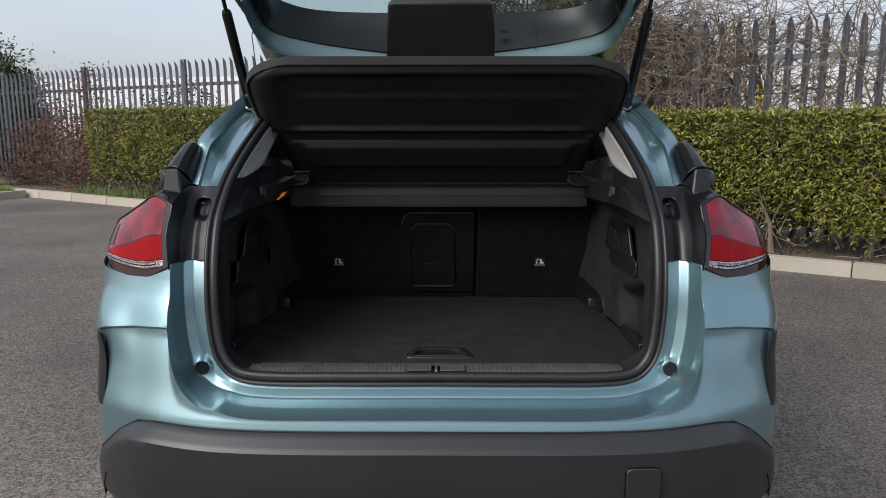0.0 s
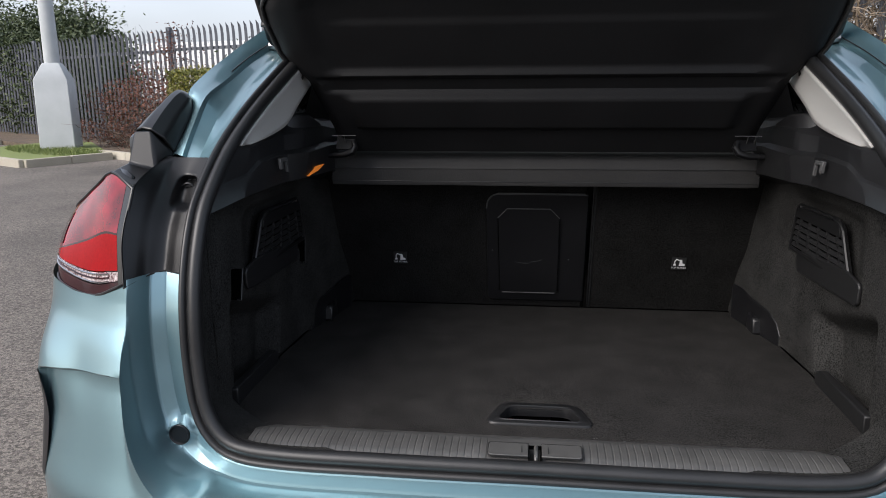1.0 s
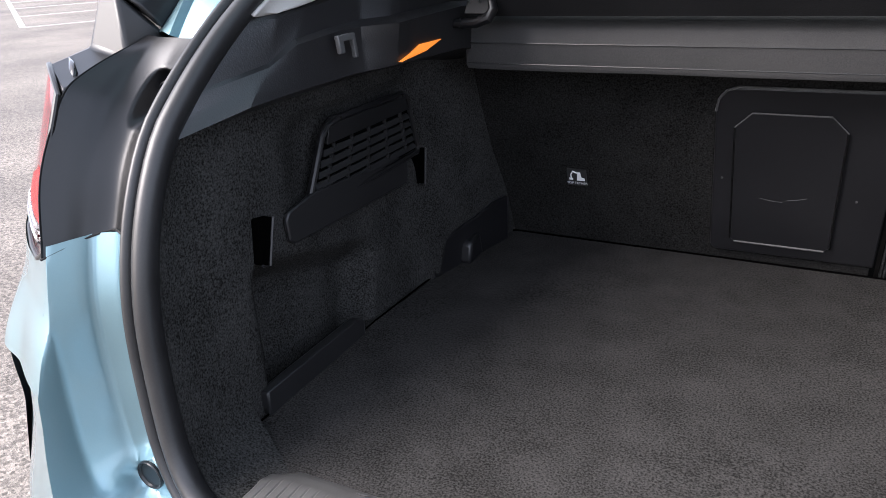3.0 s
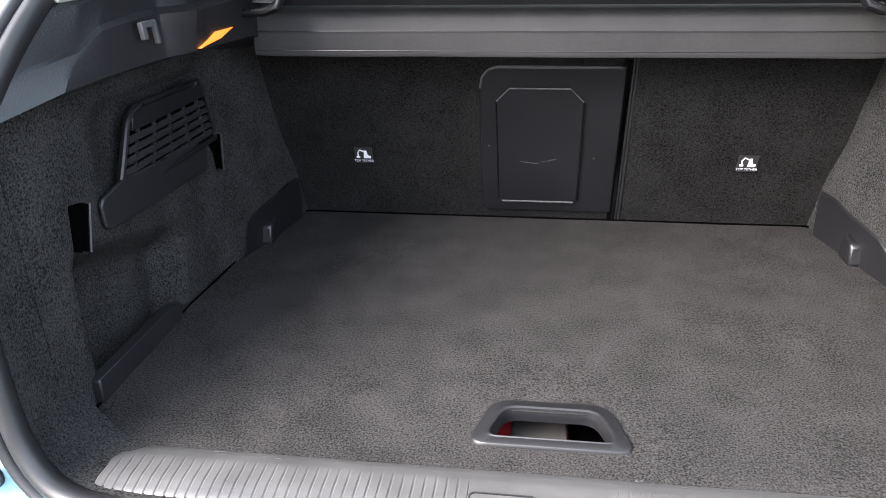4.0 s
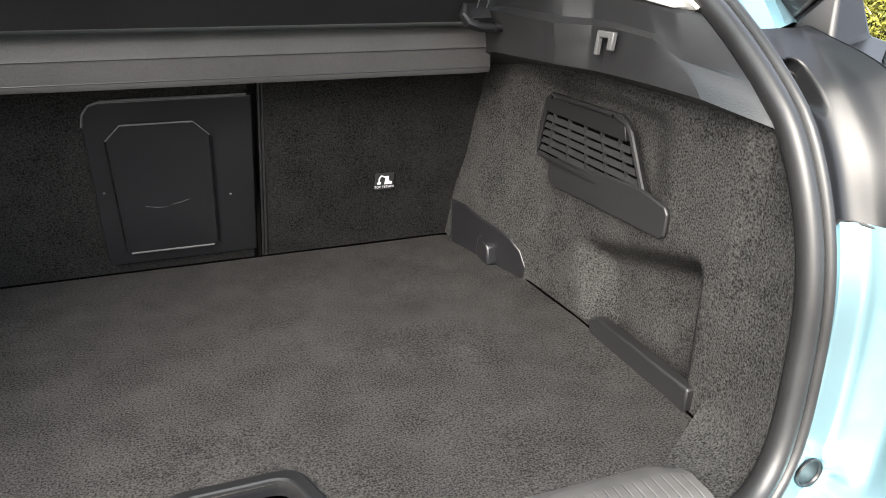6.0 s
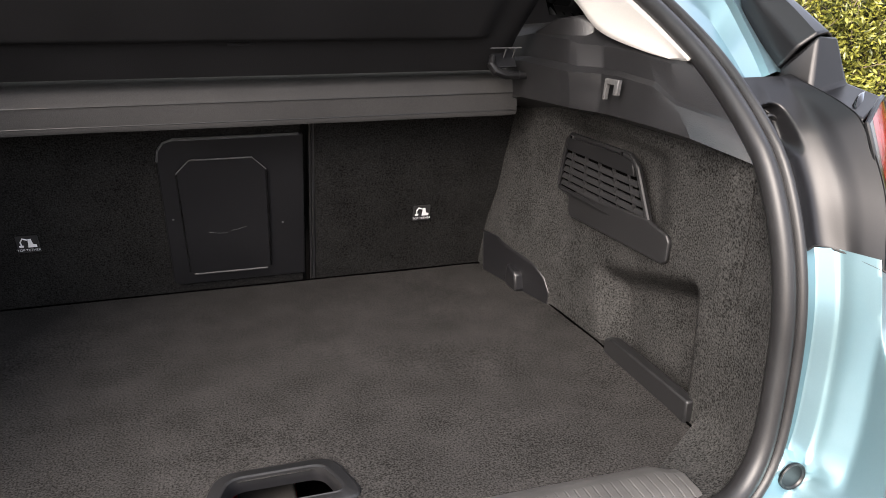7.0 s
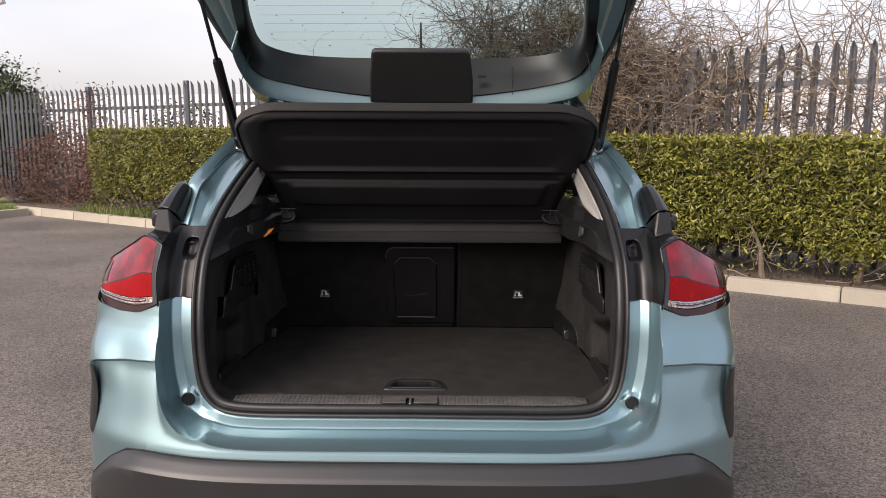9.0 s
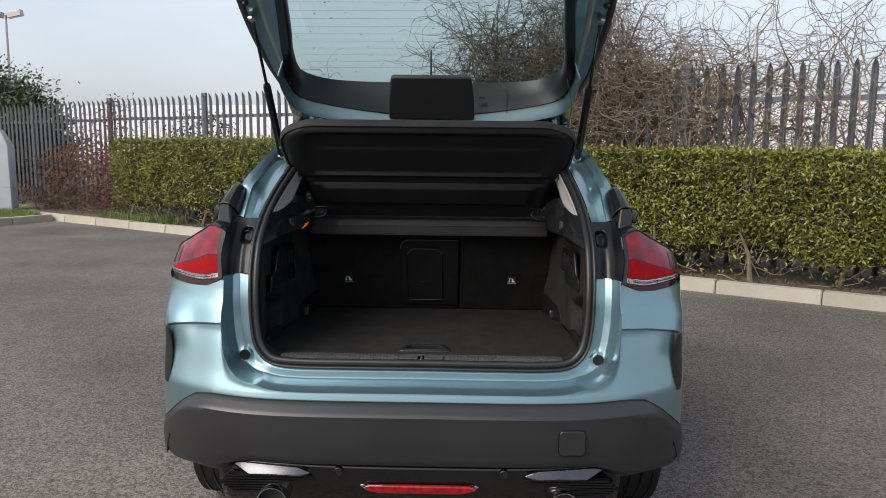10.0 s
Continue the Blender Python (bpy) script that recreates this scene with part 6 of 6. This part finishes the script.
def hedge(s0, s1, per_m, seed, HEDGE_TOP):
    r = random.Random(seed)
    mid = verge((s0 + s1) / 2, 0.75, 0.08)
    h = thing("hedge", mid, "clipped green laurel hedge behind the kerb, bare at its foot", "hedge")
    spots = []
    n = int((s1 - s0) * per_m)
    for _ in range(n):
        s = r.uniform(s0, s1)
        k = r.random()
        if k < 0.70:     # front face in uneven clumps, open near the ground
            z = 0.14 + (HEDGE_TOP - 0.13) * r.random() ** 0.85
            foot = 0.40 + 0.26 * noise.noise(Vector((s * 0.9, 0, 7)))
            if z < foot and r.random() < 0.86:
                continue
            clump = noise.noise(Vector((s * 2.6, z * 3.0, 2))) + 0.6 * noise.noise(Vector((s * 6.5, z * 7.0, 5)))
            o = 0.31 + 0.10 * clump + 0.05 * noise.noise(Vector((s * 0.8, z, 9))) + abs(r.gauss(0, 0.055)) + (0.16 * (0.55 - z) if z < 0.55 else 0)
            if z > HEDGE_TOP - 0.08:
                o += 0.05
            out = -KN
        elif k < 0.93:    # top
            o, z = r.uniform(0.28, 1.2), HEDGE_TOP + 0.03 * noise.noise(Vector((s * 2.0, 3, 1))) - r.uniform(0, 0.05)
            out = Vector((0, 0, 1))
        else:            # end faces
            s = s0 - r.uniform(-0.1, 0.03) if r.random() < 0.5 else s1
            o, z = r.uniform(0.28, 1.15), r.uniform(0.2, HEDGE_TOP)
            out = -KD
        spots.append((verge(s, o, z), out))
    leaves("foliage", spots, 0.058, LEAF, h, "glossy green and yellow-green leaves", seed, flat=0.30, aspect=0.36)
    sprig = [(verge(r.uniform(s0, s1), r.uniform(0.3, 1.1), HEDGE_TOP + r.uniform(0, 0.06)), Vector((0, 0, 1))) for _ in range(int((s1 - s0) * 60))]
    leaves("young_growth", sprig, 0.06, YOUNGLEAF, h, "yellow-green tips", seed + 1, flat=0.1)
    # added dark sheet: blocks light and paints the shade between the leaves
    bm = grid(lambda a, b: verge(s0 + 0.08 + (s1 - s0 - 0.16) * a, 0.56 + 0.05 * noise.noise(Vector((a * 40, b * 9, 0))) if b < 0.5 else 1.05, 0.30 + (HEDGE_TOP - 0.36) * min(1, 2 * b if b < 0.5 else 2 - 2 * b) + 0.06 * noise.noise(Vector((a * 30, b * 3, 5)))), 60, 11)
    part("shade_core", bm, CORE, h, "dark sheet standing in for the shade inside the hedge", smooth=0, kind="stuff")
    inner = []
    for _ in range(int((s1 - s0) * 90)):
        z = r.uniform(0.15, HEDGE_TOP - 0.1)
        inner.append((wander(r, verge(r.uniform(s0, s1), r.uniform(0.36, 0.55), z), Vector((r.gauss(0, 0.7), r.gauss(0, 0.5), 0.8)), 6, 0.07, 0.2), 0.005, 0.0018))
    twigs("twig_tangle", inner, TWIG, h, "bare twigs among the leaves")
    s = s0 + 0.3
    while s < s1:
        base = verge(s, r.uniform(0.34, 0.5), 0.06)
        stem = wander(r, base, Vector((r.gauss(0, 0.15), r.gauss(0, 0.15), 1)), 6, 0.09, 0.14)
        part("stem", tube(stem, [0.034, 0.027, 0.023, 0.020, 0.017, 0.013, 0.01], 7), BARK, h, "crooked bare stem")
        tw = []
        for _ in range(9):
            tw.append((wander(r, verge(s + r.uniform(-0.4, 0.4), r.uniform(0.30, 0.6), r.uniform(0.08, 0.3)), Vector((r.gauss(0, 1), r.gauss(0, 1), r.uniform(-0.2, 0.6))), 6, 0.08, 0.25), 0.006, 0.002))
        twigs("twig_litter", tw, TWIG, h)
        s += r.uniform(0.6, 1.1)
    return h


hedge(-10.6, -3.4, 6000, 21, 1.44)
hedge(-3.4, 9.2, 9000, 31, 1.35)

# fallen leaves and grass at the hedge's foot
r = random.Random(12)
lit = []
for _ in range(2600):
    s = r.uniform(-11, 9)
    lit.append((verge(s, r.uniform(0.02, 0.5) ** 1.0 + 0.05, 0.085), Vector((0, 0, 1))))
litter = leaves("leaf_litter", lit, 0.05, SOIL, None, "brown fallen leaves on the soil behind the kerb", 3, flat=2.0)
tagged(litter, category="leaf litter", kind="stuff")


def blades(name, centre, radius, n, h, seed, label):
    r = random.Random(seed)
    verts, faces = [], []
    for _ in range(n):
        a, d = r.uniform(0, 6.283), radius * math.sqrt(r.random())
        p = Vector(centre) + KD * (d * math.cos(a) * 1.5) + KN * (d * math.sin(a) * 0.5)
        w = Vector((r.gauss(0, 1), r.gauss(0, 1), 0)).normalized() * 0.006
        t = p + Vector((r.gauss(0, 0.04), r.gauss(0, 0.04), h * r.uniform(0.5, 1.2)))
        b = len(verts)
        verts += [tuple(p - w), tuple(p + w), tuple(t)]
        faces.append((b, b + 1, b + 2))
    ob = part(name, mesh_of(name, verts, faces), GRASSMAT, None, label, smooth=0)
    return tagged(ob, category="grass", kind="stuff")


blades("grass_tuft", verge(-9.9, 0.35, 0.07), 0.7, 1600, 0.16, 4, "bright green grass tuft at the end of the hedge")
blades("grass_tuft", (-8.5, 11.4, 0.09), 1.0, 2500, 0.07, 6, "thin green grass round the lamp column")


# bare climbing shrubs on the fence
def bare_shrub(s0, s1, n, seed, tall, mat, label, z0, z1):
    r = random.Random(seed)
    h = thing("bare_shrub", verge((s0 + s1) / 2, FENCE_O + 0.25, 0.05), label, "shrub")
    main, fine = [], []
    for _ in range(n):
        s = r.uniform(s0, s1)
        p = verge(s, FENCE_O + r.uniform(-0.12, 0.7), r.uniform(z0, z1))
        d = Vector((r.gauss(0, 0.45), r.gauss(0, 0.4), 1)).normalized()
        L = r.uniform(0.4, 1.0) * tall
        pts = wander(r, p, d, 14, L / 14, 0.20, Vector((0, 0, -0.015)))
        main.append((pts, r.uniform(0.007, 0.014), 0.003))
        for q in r.sample(pts[3:], 8):
            d2 = Vector((r.gauss(0, 1), r.gauss(0, 0.7), r.uniform(-0.5, 0.9))).normalized()
            fp = wander(r, q, d2, 9, r.uniform(0.03, 0.10), 0.28, Vector((0, 0, -0.03)))
            fine.append((fp, 0.0045, 0.002))
            if r.random() < 0.6:
                fine.append((wander(r, fp[4], Vector((r.gauss(0, 1), r.gauss(0, 1), r.gauss(0, 1))), 6, 0.05, 0.3), 0.0025, 0.001))
    twigs("stem_tangle", main, mat, h, "bare brown stems")
    twigs("twig_tangle", fine, mat, h, "tangled fine twigs")
    return h


bare_shrub(-4.25, -1.9, 500, 41, 1.9, DARKTWIG, "dense dark bare shrub behind the fence", 0.6, 2.4)
bare_shrub(-2.6, -0.7, 300, 42, 1.5, TWIG, "tangled bare brown climbing shrub on the fence", 0.3, 2.0)
bare_shrub(-0.8, 1.2, 95, 46, 1.6, TWIG, "thin bare brown climber on the fence", 0.4, 2.1)
bare_shrub(1.0, 4.4, 165, 43, 1.6, TWIG, "loose bare brown climbing shrub on the fence", 0.4, 2.1)
bare_shrub(4.0, 8.6, 260, 44, 1.6, TWIG, "bare brown climbing shrub on the fence", 0.4, 2.1)
bare_shrub(-6.6, -4.8, 14, 45, 1.2, DARKTWIG, "thin dark twigs growing above the fence", 0.5, 1.5)


def low_bush(s0, s1, o, top, n, mat, seed, label, size=0.06):
    r = random.Random(seed)
    h = thing("bush", verge((s0 + s1) / 2, o, 0.05), label, "bush")
    spots, stems = [], []
    for _ in range(n):
        k = r.random()
        s = s0 + (s1 - s0) * k
        z = top * r.random() ** 0.8 * (0.55 + 0.45 * math.sin(math.pi * (0.1 + 0.8 * k))) * (1 + 0.25 * noise.noise(Vector((s * 2, 0, seed))))
        spots.append((verge(s, o + r.gauss(0, 0.2) + 0.1 * noise.noise(Vector((s * 2, z * 2, 1))), z + 0.08), -KN))
    leaves("foliage", spots, size, mat, h, "", seed)
    for _ in range(int(n / 40)):
        s = r.uniform(s0, s1)
        stems.append((wander(r, verge(s, o + r.gauss(0, 0.15), 0.05), Vector((r.gauss(0, 0.4), r.gauss(0, 0.4), 1)), 9, top / 9 * r.uniform(0.6, 1.1), 0.25), 0.006, 0.002))
    twigs("stem_tangle", stems, DARKTWIG, h)
    return h


low_bush(-13.8, -10.7, 0.85, 1.35, 5200, REDLEAF, 51, "reddish brown bramble bush at the foot of the fence")
low_bush(-12.6, -11.6, 1.45, 2.3, 1500, REDLEAF, 52, "red leaved creeper climbing the fence")
low_bush(-11.1, -9.1, 1.8, 1.95, 1900, DARKLEAF, 53, "dark green bush behind the fence", 0.08)
low_bush(-16.5, -13.6, 1.2, 0.45, 900, REDLEAF, 54, "low brown weeds along the fence")


# trees behind the fence, and the ivy-clad end of it
def tree(p, h, spread, n, seed, mat, label):
    r = random.Random(seed)
    p = Vector(p)
    t = thing("tree", p, label, "tree")
    trunk = wander(r, p, Vector((0, 0, 1)), 8, h * 0.6 / 8, 0.06)
    part("trunk", tube(trunk, [0.16 - 0.013 * i for i in range(9)], 10), BARK, t, "brown tapered trunk")
    spots, limbs = [], []
    for i in range(34):
        a = r.choice(trunk[2:])
        d = Vector((r.gauss(0, 1), r.gauss(0, 1), r.uniform(0.0, 0.9))).normalized()
        pts = wander(r, a, d, 8, spread * r.uniform(0.5, 1.0) / 8, 0.16, Vector((0, 0, 0.03)))
        limbs.append((pts, 0.035, 0.006))
        for q in pts[3:]:
            for _ in range(int(n / (34 * 6))):
                off = Vector((r.gauss(0, 1), r.gauss(0, 1), r.gauss(0, 0.8))) * 0.32
                spots.append((q + off, off.normalized()))
    twigs("branchwork", limbs, BARK, t)
    leaves("crown", spots, 0.12, mat, t, "uneven dark green crown", seed)
    return t


tree(verge(-18.1, 3.0, 0), 3.0, 1.35, 34000, 61, DARKLEAF, "dark evergreen tree behind the fence")
tree(verge(-19.6, 2.7, 0), 3.3, 1.8, 34000, 62, DARKLEAF, "broad dark evergreen tree behind the fence")
tree(verge(-22.8, 2.6, 0), 4.0, 2.2, 30000, 63, DARKLEAF, "tall dark evergreen tree behind the fence")
r = random.Random(71)
ivy = thing("ivy_screen", verge(-22.6, 1.2, 0), "thick green ivy covering the end of the fence", "ivy")
spots = []
for _ in range(17000):
    s, z = r.uniform(-33.0, -19.8), 3.6 * r.random()
    if s > -20.6 - 0.5 * noise.noise(Vector((0, z * 1.2, 4))) + z * 0.25 - 0.3:
        continue
    spots.append((verge(s, 1.0 + 0.25 * noise.noise(Vector((s * 1.2, z * 1.2, 9))) + r.uniform(0, 0.2), z), -KN))
leaves("foliage", spots, 0.13, IVY, ivy, "", 72)

# white warehouse behind the fence
wh = thing("warehouse", (8, 44, 0), "long low white clad industrial building behind the fence", "building")
for i in range(34):
    x = -50 + 3.4 * i
    part("wall_panel", box((x, 44 - 0.25 * x, 1.9), (3.49, 0.2, 3.8), Matrix.Rotation(math.atan2(-0.25, 1), 4, "Z")), CLADDING, wh, smooth=0, bevel=0.01)
part("plinth", box((6.1, 42.3, 0.25), (117, 0.3, 0.5), Matrix.Rotation(math.atan2(-0.25, 1), 4, "Z")), CONCRETE, wh, smooth=0)
part("roof", box((9, 49, 3.95), (120, 12, 0.3), Matrix.Rotation(math.atan2(-0.25, 1), 4, "Z")), CLADDING, wh, smooth=0)
sg = thing("yellow_sign", (16.5, 38, 1.2), "small yellow sign on the white building", "sign")
part("board", box((16.9, 39.3, 2.75), (0.5, 0.05, 0.75), Matrix.Rotation(math.atan2(-0.25, 1), 4, "Z")), YELLOW, sg, smooth=0, bevel=0.01)

# low scrub beyond the far kerb
low_bush(-44.0, -34.5, 3.0, 0.9, 2600, REDLEAF, 55, "low brown scrub beyond the far kerb", 0.14)
